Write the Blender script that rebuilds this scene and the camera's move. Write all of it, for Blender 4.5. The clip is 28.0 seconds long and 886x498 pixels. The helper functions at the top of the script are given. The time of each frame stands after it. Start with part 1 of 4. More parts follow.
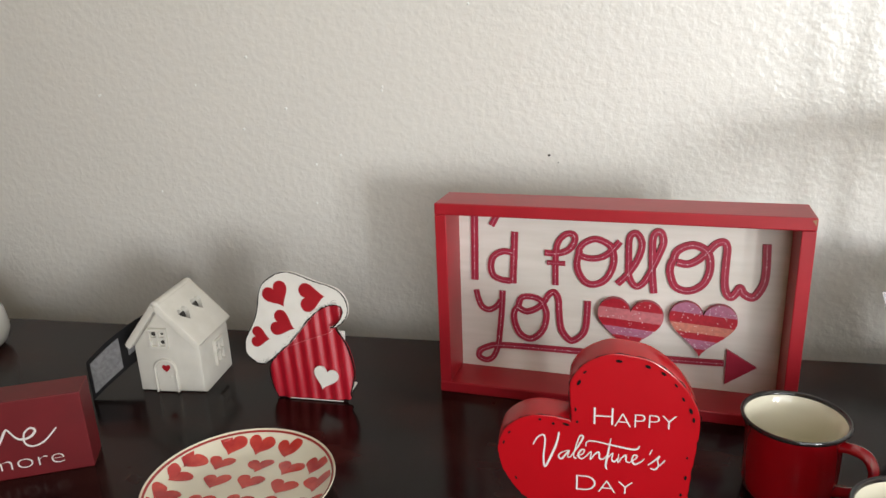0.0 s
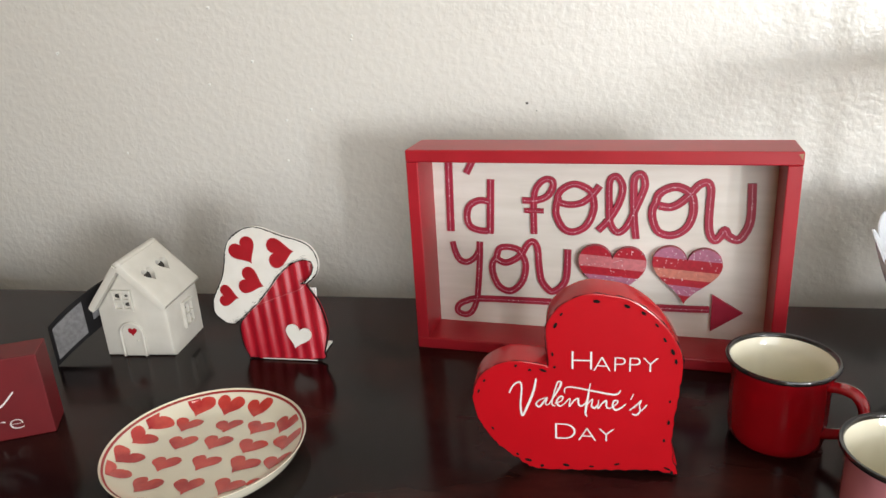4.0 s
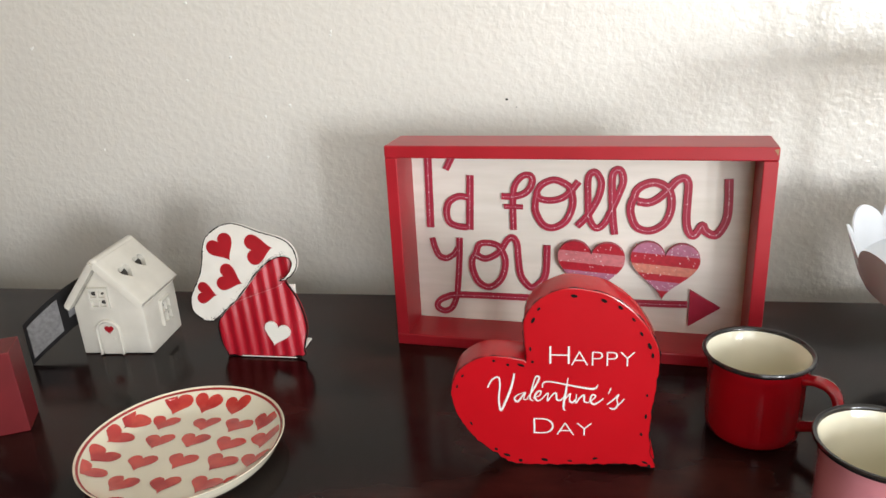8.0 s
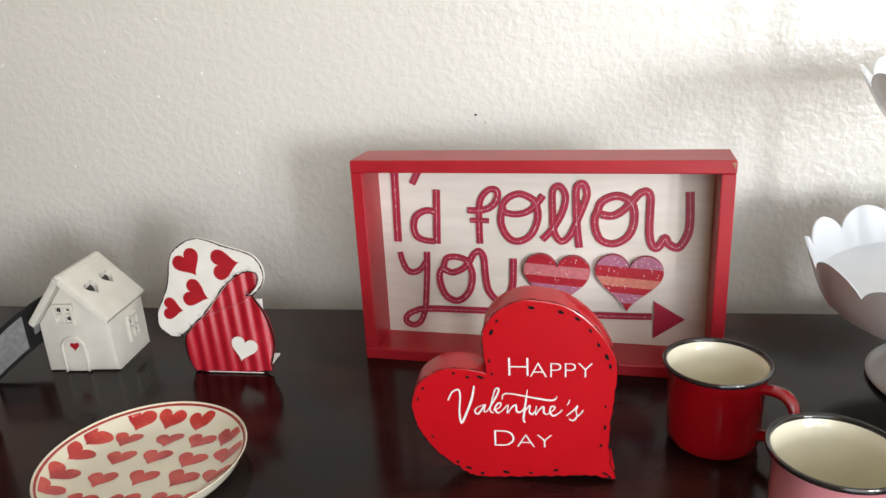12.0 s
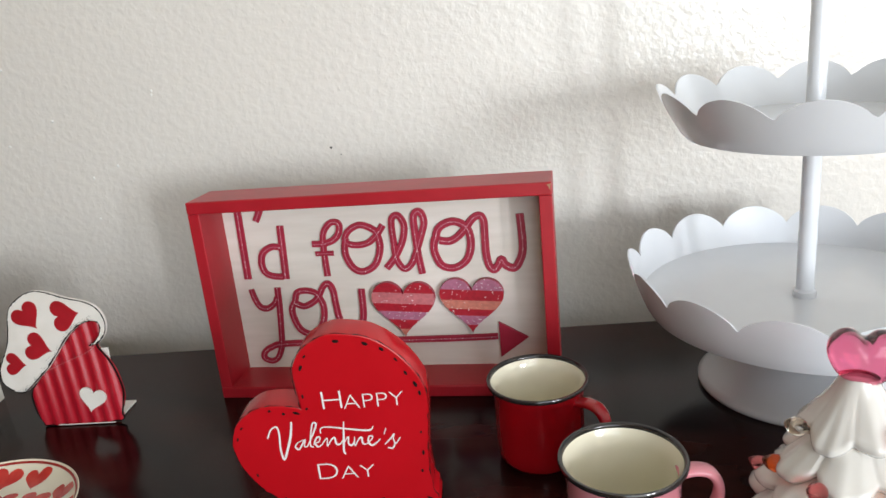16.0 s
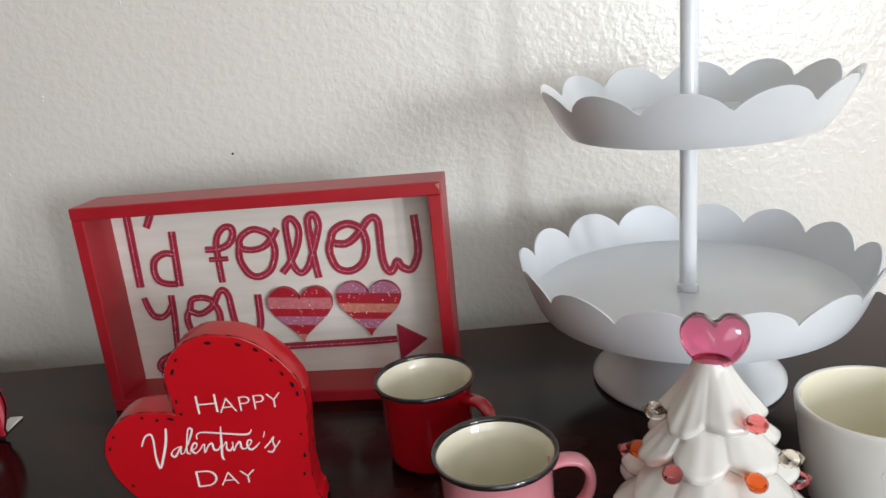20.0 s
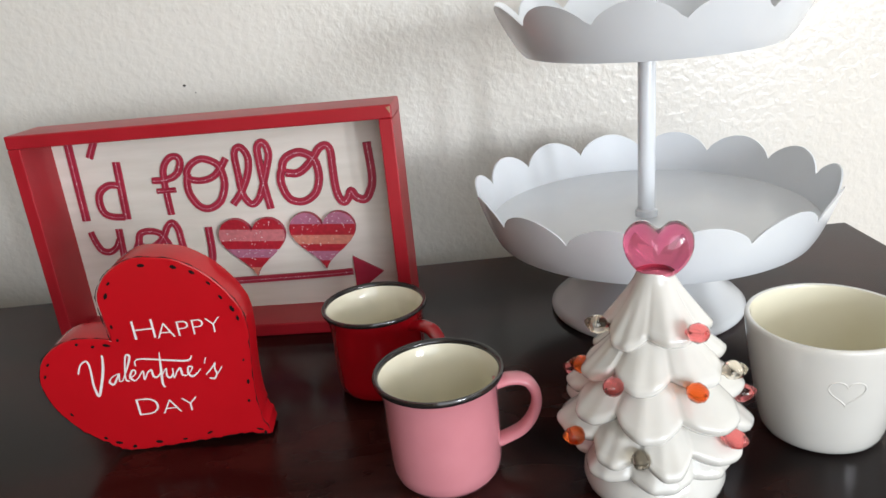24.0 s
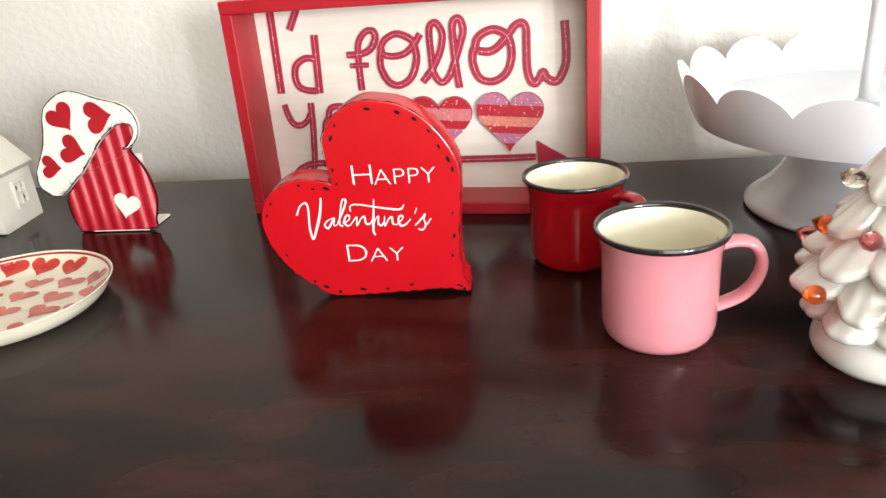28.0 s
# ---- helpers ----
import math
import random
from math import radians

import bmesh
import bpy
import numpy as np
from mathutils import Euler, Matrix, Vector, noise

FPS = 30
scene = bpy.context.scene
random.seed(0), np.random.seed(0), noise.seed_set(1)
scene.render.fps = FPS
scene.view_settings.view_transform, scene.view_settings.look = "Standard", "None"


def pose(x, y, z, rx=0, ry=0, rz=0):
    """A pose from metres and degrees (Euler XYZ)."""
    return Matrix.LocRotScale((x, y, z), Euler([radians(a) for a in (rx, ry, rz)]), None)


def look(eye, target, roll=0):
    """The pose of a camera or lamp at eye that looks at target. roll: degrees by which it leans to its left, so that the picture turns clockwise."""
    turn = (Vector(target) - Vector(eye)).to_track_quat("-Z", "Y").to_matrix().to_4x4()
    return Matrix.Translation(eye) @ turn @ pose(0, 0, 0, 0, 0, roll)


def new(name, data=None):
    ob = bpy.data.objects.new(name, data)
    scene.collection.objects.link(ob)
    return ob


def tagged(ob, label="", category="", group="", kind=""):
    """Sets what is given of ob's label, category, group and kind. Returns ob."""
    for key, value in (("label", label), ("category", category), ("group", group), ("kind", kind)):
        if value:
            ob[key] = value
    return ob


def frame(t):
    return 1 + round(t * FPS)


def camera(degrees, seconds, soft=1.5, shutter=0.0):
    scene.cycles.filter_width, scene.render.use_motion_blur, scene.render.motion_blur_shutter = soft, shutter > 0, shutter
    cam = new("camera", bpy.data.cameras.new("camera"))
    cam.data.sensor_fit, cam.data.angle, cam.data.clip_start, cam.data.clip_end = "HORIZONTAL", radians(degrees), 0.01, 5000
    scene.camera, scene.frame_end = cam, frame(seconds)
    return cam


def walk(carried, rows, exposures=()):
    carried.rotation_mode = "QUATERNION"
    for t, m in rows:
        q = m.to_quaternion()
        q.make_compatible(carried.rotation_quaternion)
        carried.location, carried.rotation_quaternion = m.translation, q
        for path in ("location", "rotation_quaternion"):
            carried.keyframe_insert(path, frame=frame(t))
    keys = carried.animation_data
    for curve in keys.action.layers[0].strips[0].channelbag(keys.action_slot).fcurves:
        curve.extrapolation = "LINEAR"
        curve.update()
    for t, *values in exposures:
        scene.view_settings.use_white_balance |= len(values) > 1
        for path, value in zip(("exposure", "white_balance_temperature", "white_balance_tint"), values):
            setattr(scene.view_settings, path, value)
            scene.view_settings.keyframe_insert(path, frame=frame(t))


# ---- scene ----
cam = camera(62.5, 28.0)
PATH = [
    (0, (0.1384, -0.5966, 0.3406), (-0.2681, 1.2612, -0.2785), -2.36),
    (0.5, (0.1361, -0.5886, 0.3310), (-0.2514, 1.2662, -0.3090), -2.39),
    (1, (0.1356, -0.5859, 0.3253), (-0.2318, 1.2673, -0.3307), -2.46),
    (1.5, (0.1388, -0.5852, 0.3228), (-0.2254, 1.2674, -0.3369), -2.59),
    (2, (0.1394, -0.5861, 0.3220), (-0.2271, 1.2651, -0.3403), -3.00),
    (2.5, (0.1368, -0.5850, 0.3164), (-0.2367, 1.2609, -0.3568), -3.09),
    (3, (0.1421, -0.5820, 0.3172), (-0.2395, 1.2621, -0.3564), -2.94),
    (3.5, (0.1488, -0.5750, 0.3122), (-0.2316, 1.2645, -0.3744), -3.51),
    (5.5, (0.1466, -0.5823, 0.3093), (-0.2379, 1.2619, -0.3623), -3.60),
    (6, (0.1494, -0.5829, 0.3125), (-0.2164, 1.2624, -0.3666), -3.24),
    (6.5, (0.1556, -0.5786, 0.3107), (-0.1902, 1.2705, -0.3686), -3.27),
    (7, (0.1534, -0.5737, 0.3072), (-0.1949, 1.2710, -0.3825), -3.67),
    (7.5, (0.1520, -0.5720, 0.3066), (-0.1935, 1.2713, -0.3884), -3.56),
    (8, (0.1522, -0.5751, 0.3082), (-0.1876, 1.2708, -0.3826), -3.30),
    (8.5, (0.1511, -0.5780, 0.3075), (-0.1810, 1.2727, -0.3743), -3.23),
    (9, (0.1496, -0.5806, 0.3068), (-0.1782, 1.2741, -0.3659), -3.00),
    (9.5, (0.1522, -0.5851, 0.3106), (-0.1691, 1.2716, -0.3598), -2.89),
    (10, (0.1586, -0.5906, 0.3174), (-0.1513, 1.2734, -0.3379), -2.73),
    (10.5, (0.1731, -0.5851, 0.3138), (-0.1139, 1.2879, -0.3259), -2.93),
    (11, (0.1722, -0.5795, 0.3090), (-0.1191, 1.2895, -0.3408), -3.44),
    (11.5, (0.1691, -0.5744, 0.3074), (-0.1387, 1.2909, -0.3451), -3.33),
    (13.5, (0.1968, -0.5841, 0.3024), (-0.0843, 1.2941, -0.3247), -2.78),
    (14, (0.2187, -0.5839, 0.3042), (-0.0277, 1.3012, -0.3166), -3.59),
    (14.5, (0.2377, -0.5762, 0.3060), (0.0471, 1.3156, -0.3144), -3.80),
    (15, (0.2374, -0.5691, 0.3005), (0.0673, 1.3183, -0.3386), -4.37),
    (15.5, (0.2441, -0.5692, 0.3038), (0.0610, 1.3184, -0.3315), -4.87),
    (16, (0.2625, -0.5733, 0.3102), (0.0966, 1.3251, -0.2968), -5.76),
    (16.5, (0.2821, -0.5777, 0.3160), (0.1386, 1.3372, -0.2432), -6.91),
    (17, (0.2911, -0.5781, 0.3124), (0.1720, 1.3424, -0.2332), -7.44),
    (17.5, (0.2951, -0.5767, 0.3047), (0.1981, 1.3411, -0.2544), -6.83),
    (18, (0.2895, -0.5752, 0.3018), (0.2066, 1.3391, -0.2712), -5.98),
    (18.5, (0.2960, -0.5714, 0.2945), (0.2133, 1.3381, -0.2945), -5.77),
    (19, (0.3066, -0.5720, 0.2928), (0.2432, 1.3393, -0.2928), -5.95),
    (19.5, (0.3120, -0.5767, 0.2931), (0.2673, 1.3362, -0.2890), -6.14),
    (20, (0.3062, -0.5742, 0.2944), (0.2839, 1.3399, -0.2851), -5.55),
    (20.5, (0.2955, -0.5686, 0.2943), (0.2586, 1.3404, -0.3011), -5.41),
    (22.5, (0.2632, -0.5713, 0.2754), (0.1162, 1.2929, -0.4337), -4.03),
    (23, (0.2963, -0.5710, 0.2743), (0.1777, 1.2934, -0.4396), -4.91),
    (23.5, (0.3322, -0.5700, 0.2704), (0.3061, 1.3080, -0.4169), -5.71),
    (24, (0.3283, -0.5671, 0.2653), (0.3349, 1.3087, -0.4285), -5.74),
    (24.5, (0.3249, -0.5605, 0.2613), (0.3413, 1.3086, -0.4503), -5.20),
    (25, (0.3204, -0.5622, 0.2613), (0.3342, 1.3021, -0.4628), -4.79),
    (25.5, (0.3173, -0.5662, 0.2641), (0.3411, 1.3026, -0.4478), -4.24),
    (26, (0.3041, -0.5710, 0.2612), (0.3792, 1.3050, -0.4279), -3.91),
    (26.5, (0.2606, -0.5815, 0.2512), (0.2638, 1.2904, -0.4530), -3.90),
    (27, (0.2398, -0.5811, 0.2469), (0.1308, 1.2760, -0.4876), -3.44),
    (27.5, (0.2358, -0.5826, 0.2384), (0.0556, 1.2657, -0.5043), -3.65),
    (28, (0.2579, -0.5894, 0.2186), (-0.0203, 1.2256, -0.5742), -5.05),
]
EXPOSURES = [(0, -0.42, 6520, 10), (2, -0.32, 6520, 10), (8, -0.14, 6520, 10), (14, -0.14, 6350, 10), (16, -0.38, 6300, 10), (17, -0.61, 6270, 10), (19, -0.70, 6270, 10), (21, -0.60, 6270, 10),
             (23, -0.23, 6320, 10), (24, -0.50, 6270, 10), (25, -0.47, 6270, 10), (26, -0.50, 6230, 10), (26.6, -0.26, 6300, 10), (28, 0.41, 6700, 10)]
walk(cam, [(t, look(eye, target, roll)) for t, eye, target, roll in PATH], EXPOSURES)

# ---- light: one large window behind the camera, to its right; pale room bounces the rest ----
WALL_Y, SOUTH_Y, WEST_X, EAST_X = 0.192, -2.1, -2.2, 2.30
FLOOR_Z, CEIL_Z = -0.80, 1.65
SHADE_WALL_X, SHADE_WALL_Y = 0.10, -1.30
WIN_X, WIN_W, WIN_Z0, WIN_Z1 = 1.20, 2.10, -0.25, 1.25
SOFT_LAMP_X, SOFT_LAMP_W = 0.72, 1.10
world = bpy.data.worlds.new("sky")
world.use_nodes = True
scene.world = world
wn = world.node_tree
sky = wn.nodes.new("ShaderNodeTexSky")
sky.sky_type, sky.sun_disc = "NISHITA", False
sky.sun_elevation, sky.sun_rotation = radians(38), radians(150)
wn.nodes["Background"].inputs[1].default_value = 0.1
wn.links.new(sky.outputs[0], wn.nodes["Background"].inputs[0])
# wide soft lamp for the broad part of the window light
lamp = bpy.data.lights.new("window_light", "AREA")
lamp.shape, lamp.size, lamp.size_y, lamp.energy, lamp.color = "RECTANGLE", SOFT_LAMP_W, WIN_Z1 - WIN_Z0, 23, (0.93, 0.97, 1.0)
lamp_ob = new("window_light", lamp)
lamp_ob.matrix_world = Matrix.Translation((SOFT_LAMP_X, SOUTH_Y + 0.03, (WIN_Z0 + WIN_Z1) / 2)) @ Euler((radians(90), 0, 0)).to_matrix().to_4x4()
# two small bright lamps added in the window opening for firmer shadows and highlights
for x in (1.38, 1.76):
    strip_lamp = bpy.data.lights.new("added_strip_light", "AREA")
    strip_lamp.shape, strip_lamp.size, strip_lamp.size_y, strip_lamp.energy, strip_lamp.color = "RECTANGLE", 0.17, 0.50, 25, (0.95, 0.98, 1.0)
    new("added_strip_light", strip_lamp).matrix_world = Matrix.Translation((x, SOUTH_Y + 0.05, 0.38)) @ Euler((radians(90), 0, 0)).to_matrix().to_4x4()


# ---- materials ----
def mat(name, color, rough=0.5, color2=None, scale=40.0, stretch=(1, 1, 1), bump=0.0, bump_scale=300.0, bump_dist=0.0004,
        metal=0.0, coat=0.0, ramp=(0.35, 0.65), rough2=None, transmission=0.0, ior=1.5, detail=6.0):
    m = bpy.data.materials.new(name)
    m.use_nodes = True
    nt = m.node_tree
    b = nt.nodes["Principled BSDF"]
    b.inputs["Roughness"].default_value = rough
    b.inputs["Metallic"].default_value = metal
    b.inputs["Coat Weight"].default_value = coat
    b.inputs["Coat Roughness"].default_value = 0.06
    b.inputs["Transmission Weight"].default_value = transmission
    b.inputs["IOR"].default_value = ior
    tc = nt.nodes.new("ShaderNodeTexCoord")
    mp = nt.nodes.new("ShaderNodeMapping")
    mp.inputs["Scale"].default_value = stretch
    nt.links.new(tc.outputs["Object"], mp.inputs["Vector"])
    no = nt.nodes.new("ShaderNodeTexNoise")
    no.inputs["Scale"].default_value = scale
    no.inputs["Detail"].default_value = detail
    nt.links.new(mp.outputs[0], no.inputs["Vector"])
    cr = nt.nodes.new("ShaderNodeValToRGB")
    c2 = color2 or tuple(c * 0.88 for c in color)
    cr.color_ramp.elements[0].color, cr.color_ramp.elements[1].color = (*c2, 1), (*color, 1)
    cr.color_ramp.elements[0].position, cr.color_ramp.elements[1].position = ramp
    nt.links.new(no.outputs["Fac"], cr.inputs[0])
    nt.links.new(cr.outputs[0], b.inputs["Base Color"])
    if rough2 is not None:
        mr = nt.nodes.new("ShaderNodeMapRange")
        mr.inputs["From Min"].default_value, mr.inputs["From Max"].default_value = 0.3, 0.7
        mr.inputs["To Min"].default_value, mr.inputs["To Max"].default_value = rough, rough2
        nt.links.new(no.outputs["Fac"], mr.inputs["Value"])
        nt.links.new(mr.outputs[0], b.inputs["Roughness"])
    if bump:
        nb = nt.nodes.new("ShaderNodeTexNoise")
        nb.inputs["Scale"].default_value = bump_scale
        nb.inputs["Detail"].default_value = 4
        nt.links.new(tc.outputs["Object"], nb.inputs["Vector"])
        bp = nt.nodes.new("ShaderNodeBump")
        bp.inputs["Strength"].default_value, bp.inputs["Distance"].default_value = bump, bump_dist
        nt.links.new(nb.outputs["Fac"], bp.inputs["Height"])
        nt.links.new(bp.outputs[0], b.inputs["Normal"])
    return m


def wall_paint():
    m = mat("wall_paint", (0.785, 0.758, 0.712), 0.24, (0.770, 0.743, 0.694), 5.0, rough2=0.28)
    nt = m.node_tree
    b = nt.nodes["Principled BSDF"]
    tc = nt.nodes["Texture Coordinate"]
    big = nt.nodes.new("ShaderNodeTexNoise")
    big.inputs["Scale"].default_value, big.inputs["Detail"].default_value, big.inputs["Distortion"].default_value = 115, 2, 0.15
    fine = nt.nodes.new("ShaderNodeTexNoise")
    fine.inputs["Scale"].default_value, fine.inputs["Detail"].default_value = 260, 4
    wave = nt.nodes.new("ShaderNodeTexNoise")
    wave.inputs["Scale"].default_value, wave.inputs["Detail"].default_value = 9, 2
    for n in (big, fine, wave):
        nt.links.new(tc.outputs["Object"], n.inputs["Vector"])
    shape = nt.nodes.new("ShaderNodeMapRange")
    shape.interpolation_type = "SMOOTHSTEP"
    shape.inputs["From Min"].default_value, shape.inputs["From Max"].default_value = 0.30, 0.72
    nt.links.new(big.outputs["Fac"], shape.inputs["Value"])
    prev = None
    for node, out, strength, dist in ((wave, "Fac", 0.22, 0.005), (shape, "Result", 0.36, 0.0009), (fine, "Fac", 0.42, 0.0006)):
        bp = nt.nodes.new("ShaderNodeBump")
        bp.inputs["Strength"].default_value, bp.inputs["Distance"].default_value = strength, dist
        nt.links.new(node.outputs[out], bp.inputs["Height"])
        if prev:
            nt.links.new(prev.outputs[0], bp.inputs["Normal"])
        prev = bp
    nt.links.new(prev.outputs[0], b.inputs["Normal"])
    return m


M_WALL = wall_paint()
# unseen walls: colours chosen to bounce warm light from west and south, neutral from east
M_ROOM = mat("warm_bounce_paint", (0.62, 0.49, 0.31), 0.7, (0.58, 0.45, 0.28), 5, bump=0.2, bump_scale=120)
M_ROOM_PALE = mat("neutral_bounce_paint", (0.79, 0.78, 0.75), 0.7, (0.75, 0.74, 0.71), 5, bump=0.2, bump_scale=120)
M_CEIL = mat("ceiling_paint", (0.80, 0.79, 0.75), 0.8, bump=0.3, bump_scale=120)
M_FLOOR = mat("beige_carpet", (0.45, 0.33, 0.21), 0.95, (0.37, 0.27, 0.165), 200, bump=0.6, bump_scale=600, bump_dist=0.004)
M_TRIM = mat("white_trim", (0.80, 0.80, 0.77), 0.4)
M_WOOD = mat("espresso_wood", (0.036, 0.0105, 0.0082), 0.13, (0.0065, 0.0028, 0.0026), 8, (1.3, 3.2, 3.2), ramp=(0.4, 0.66), bump=0.03, bump_scale=90, bump_dist=0.0005, rough2=0.22, ior=1.28)
M_REDBOX = mat("red_painted_wood", (0.42, 0.012, 0.024), 0.38, (0.36, 0.009, 0.018), 25, bump=0.12, bump_scale=220, bump_dist=0.0005)
M_CHIP = mat("bare_fibreboard", (0.42, 0.24, 0.14), 0.8)
M_PANEL = mat("whitewashed_board", (0.79, 0.745, 0.68), 0.45, (0.72, 0.675, 0.605), 14, (1, 1, 9), bump=0.1, bump_scale=160, bump_dist=0.0004)
M_LETTER = mat("dark_red_letter", (0.40, 0.022, 0.055), 0.45, (0.33, 0.014, 0.04), 60)
M_RED = mat("gloss_red_enamel", (0.47, 0.006, 0.012), 0.20, (0.43, 0.005, 0.010), 18, bump=0.03, bump_scale=120)
M_BLOCK = mat("matt_red_paint", (0.155, 0.006, 0.010), 0.50, (0.13, 0.005, 0.008), 30, bump=0.15, bump_scale=200, bump_dist=0.0005)
M_WHITE_INK = mat("white_ink", (0.82, 0.80, 0.77), 0.6)
M_BLACK_INK = mat("black_ink", (0.008, 0.006, 0.006), 0.6, ior=1.2)
M_MUG_RED = mat("red_glaze", (0.34, 0.004, 0.009), 0.10, (0.30, 0.003, 0.007), 20, coat=0.5)
M_MUG_PINK = mat("pink_glaze", (0.64, 0.25, 0.285), 0.14, (0.60, 0.225, 0.26), 30, coat=0.5)
M_CREAM = mat("cream_glaze", (0.86, 0.815, 0.66), 0.10, (0.83, 0.785, 0.62), 20, coat=0.4)
M_RIM = mat("black_rim_glaze", (0.010, 0.009, 0.010), 0.16, (0.02, 0.016, 0.015), 160, coat=0.3)
M_CERAMIC = mat("white_glaze", (0.72, 0.705, 0.665), 0.10, (0.69, 0.675, 0.635), 30, coat=0.8)
M_BISQUE = mat("unglazed_white_clay", (0.68, 0.65, 0.585), 0.50, (0.63, 0.60, 0.535), 60, bump=0.14, bump_scale=260)
# near-black colour that paints the shade inside small holes
M_HOLE_SHADE = mat("painted_hole_shade", (0.05, 0.045, 0.04), 0.9)
M_STAND = mat("white_powder_coat", (0.74, 0.765, 0.80), 0.22, (0.72, 0.745, 0.78), 30, bump=0.02, bump_scale=400, coat=0.3)
M_PLATE = mat("ivory_glaze", (0.78, 0.73, 0.59), 0.10, (0.75, 0.69, 0.54), 25, coat=0.5)
M_WATERCOLOUR = mat("red_watercolour_glaze", (0.60, 0.060, 0.040), 0.10, (0.38, 0.006, 0.009), 62, coat=0.5, ramp=(0.36, 0.60))
nt = M_WATERCOLOUR.node_tree
info = nt.nodes.new("ShaderNodeObjectInfo")
shift = nt.nodes.new("ShaderNodeVectorMath")
shift.operation = "SCALE"
shift.inputs["Scale"].default_value = 9.0
comb = nt.nodes.new("ShaderNodeCombineXYZ")
for k in range(3):
    nt.links.new(info.outputs["Random"], comb.inputs[k])
nt.links.new(comb.outputs[0], shift.inputs[0])
nt.links.new(shift.outputs[0], nt.nodes["Mapping"].inputs["Location"])
hue = nt.nodes.new("ShaderNodeMix")
hue.data_type = "RGBA"
half = nt.nodes.new("ShaderNodeMath")
half.operation = "MULTIPLY"
half.inputs[1].default_value = 0.5
nt.links.new(info.outputs["Random"], half.inputs[0])
nt.links.new(half.outputs[0], hue.inputs[0])
nt.links.new(nt.nodes["Color Ramp"].outputs[0], hue.inputs[6])
hue.inputs[7].default_value = (0.62, 0.050, 0.036, 1)
nt.links.new(hue.outputs[2], nt.nodes["Principled BSDF"].inputs["Base Color"])
M_RIMLINE = mat("red_brown_line", (0.36, 0.03, 0.03), 0.12, (0.28, 0.03, 0.025), 90)
M_CAP = mat("white_card", (0.80, 0.775, 0.72), 0.6, (0.75, 0.72, 0.66), 60, bump=0.1, bump_scale=400)
M_CORRUGATED = mat("red_corrugated_metal", (0.46, 0.012, 0.028), 0.30, (0.38, 0.008, 0.02), 40, (1, 1, 0.2), coat=0.2)
M_CARD_BLACK = mat("black_card", (0.012, 0.011, 0.012), 0.4)
M_CARD_GREY = mat("grey_label", (0.24, 0.235, 0.24), 0.5, (0.17, 0.165, 0.17), 260)
M_SOFT_RED = mat("soft_red_paint", (0.40, 0.010, 0.020), 0.4, (0.34, 0.008, 0.015), 60)


def glitter(name, color, spark):
    m = mat(name, color, 0.4, tuple(c * 0.8 for c in color), 300)
    nt = m.node_tree
    vo = nt.nodes.new("ShaderNodeTexVoronoi")
    vo.inputs["Scale"].default_value = 1300
    nt.links.new(nt.nodes["Texture Coordinate"].outputs["Object"], vo.inputs["Vector"])
    hit = nt.nodes.new("ShaderNodeMath")
    hit.operation = "GREATER_THAN"
    hit.inputs[1].default_value = 1 - spark
    sep = nt.nodes.new("ShaderNodeSeparateColor")
    nt.links.new(vo.outputs["Color"], sep.inputs[0])
    nt.links.new(sep.outputs[0], hit.inputs[0])
    mix = nt.nodes.new("ShaderNodeMix")
    mix.data_type = "RGBA"
    nt.links.new(hit.outputs[0], mix.inputs[0])
    nt.links.new(nt.nodes["Color Ramp"].outputs[0], mix.inputs[6])
    mix.inputs[7].default_value = (0.85, 0.82, 0.82, 1)
    nt.links.new(mix.outputs[2], nt.nodes["Principled BSDF"].inputs["Base Color"])
    return m


M_GLIT_LINE = glitter("glitter_pink_line", (0.55, 0.16, 0.22), 0.10)
M_GLIT_RED = glitter("red_stripe", (0.46, 0.018, 0.035), 0.01)
M_GLIT_PINK = glitter("pink_glitter", (0.62, 0.19, 0.21), 0.012)
M_GLIT_MAUVE = glitter("mauve_glitter", (0.47, 0.17, 0.27), 0.035)
M_GLIT_CORAL = glitter("coral_glitter", (0.66, 0.23, 0.17), 0.02)


def clear(name, color, rough=0.03):
    m = mat(name, color, rough, color, 20, transmission=1.0, ior=1.45)
    return m


M_GEM_PINK = mat("pink_acrylic", (0.98, 0.22, 0.37), 0.02, (0.96, 0.20, 0.34), 20, transmission=1.0, ior=1.15, coat=1.0)
M_BULB_ORANGE = clear("orange_acrylic", (0.98, 0.16, 0.03), 0.08)
M_BULB_CORAL = clear("coral_acrylic", (0.98, 0.25, 0.25), 0.08)
M_BULB_CLEAR = clear("clear_acrylic", (0.98, 0.90, 0.75), 0.05)


# ---- geometry helpers ----
def mesh(name, verts, faces, material, smooth=False):
    me = bpy.data.meshes.new(name)
    me.from_pydata([tuple(v) for v in verts], [], faces)
    bm = bmesh.new()
    bm.from_mesh(me)
    bmesh.ops.recalc_face_normals(bm, faces=bm.faces)
    bm.to_mesh(me)
    bm.free()
    me.materials.append(material)
    if smooth:
        me.polygons.foreach_set("use_smooth", [True] * len(me.polygons))
    return me


def part(name, me, parent, label="", m=None):
    ob = new(name, me)
    ob.parent = parent
    if m is not None:
        ob.matrix_basis = m
    return tagged(ob, label) if label else ob


def thing(name, m, label, category, group=""):
    ob = new(name)
    ob.matrix_basis = m
    ob.empty_display_size = 0.02
    return tagged(ob, label, category, group)


def sharpen(me, angle=35):
    me.set_sharp_from_angle(angle=radians(angle))
    return me


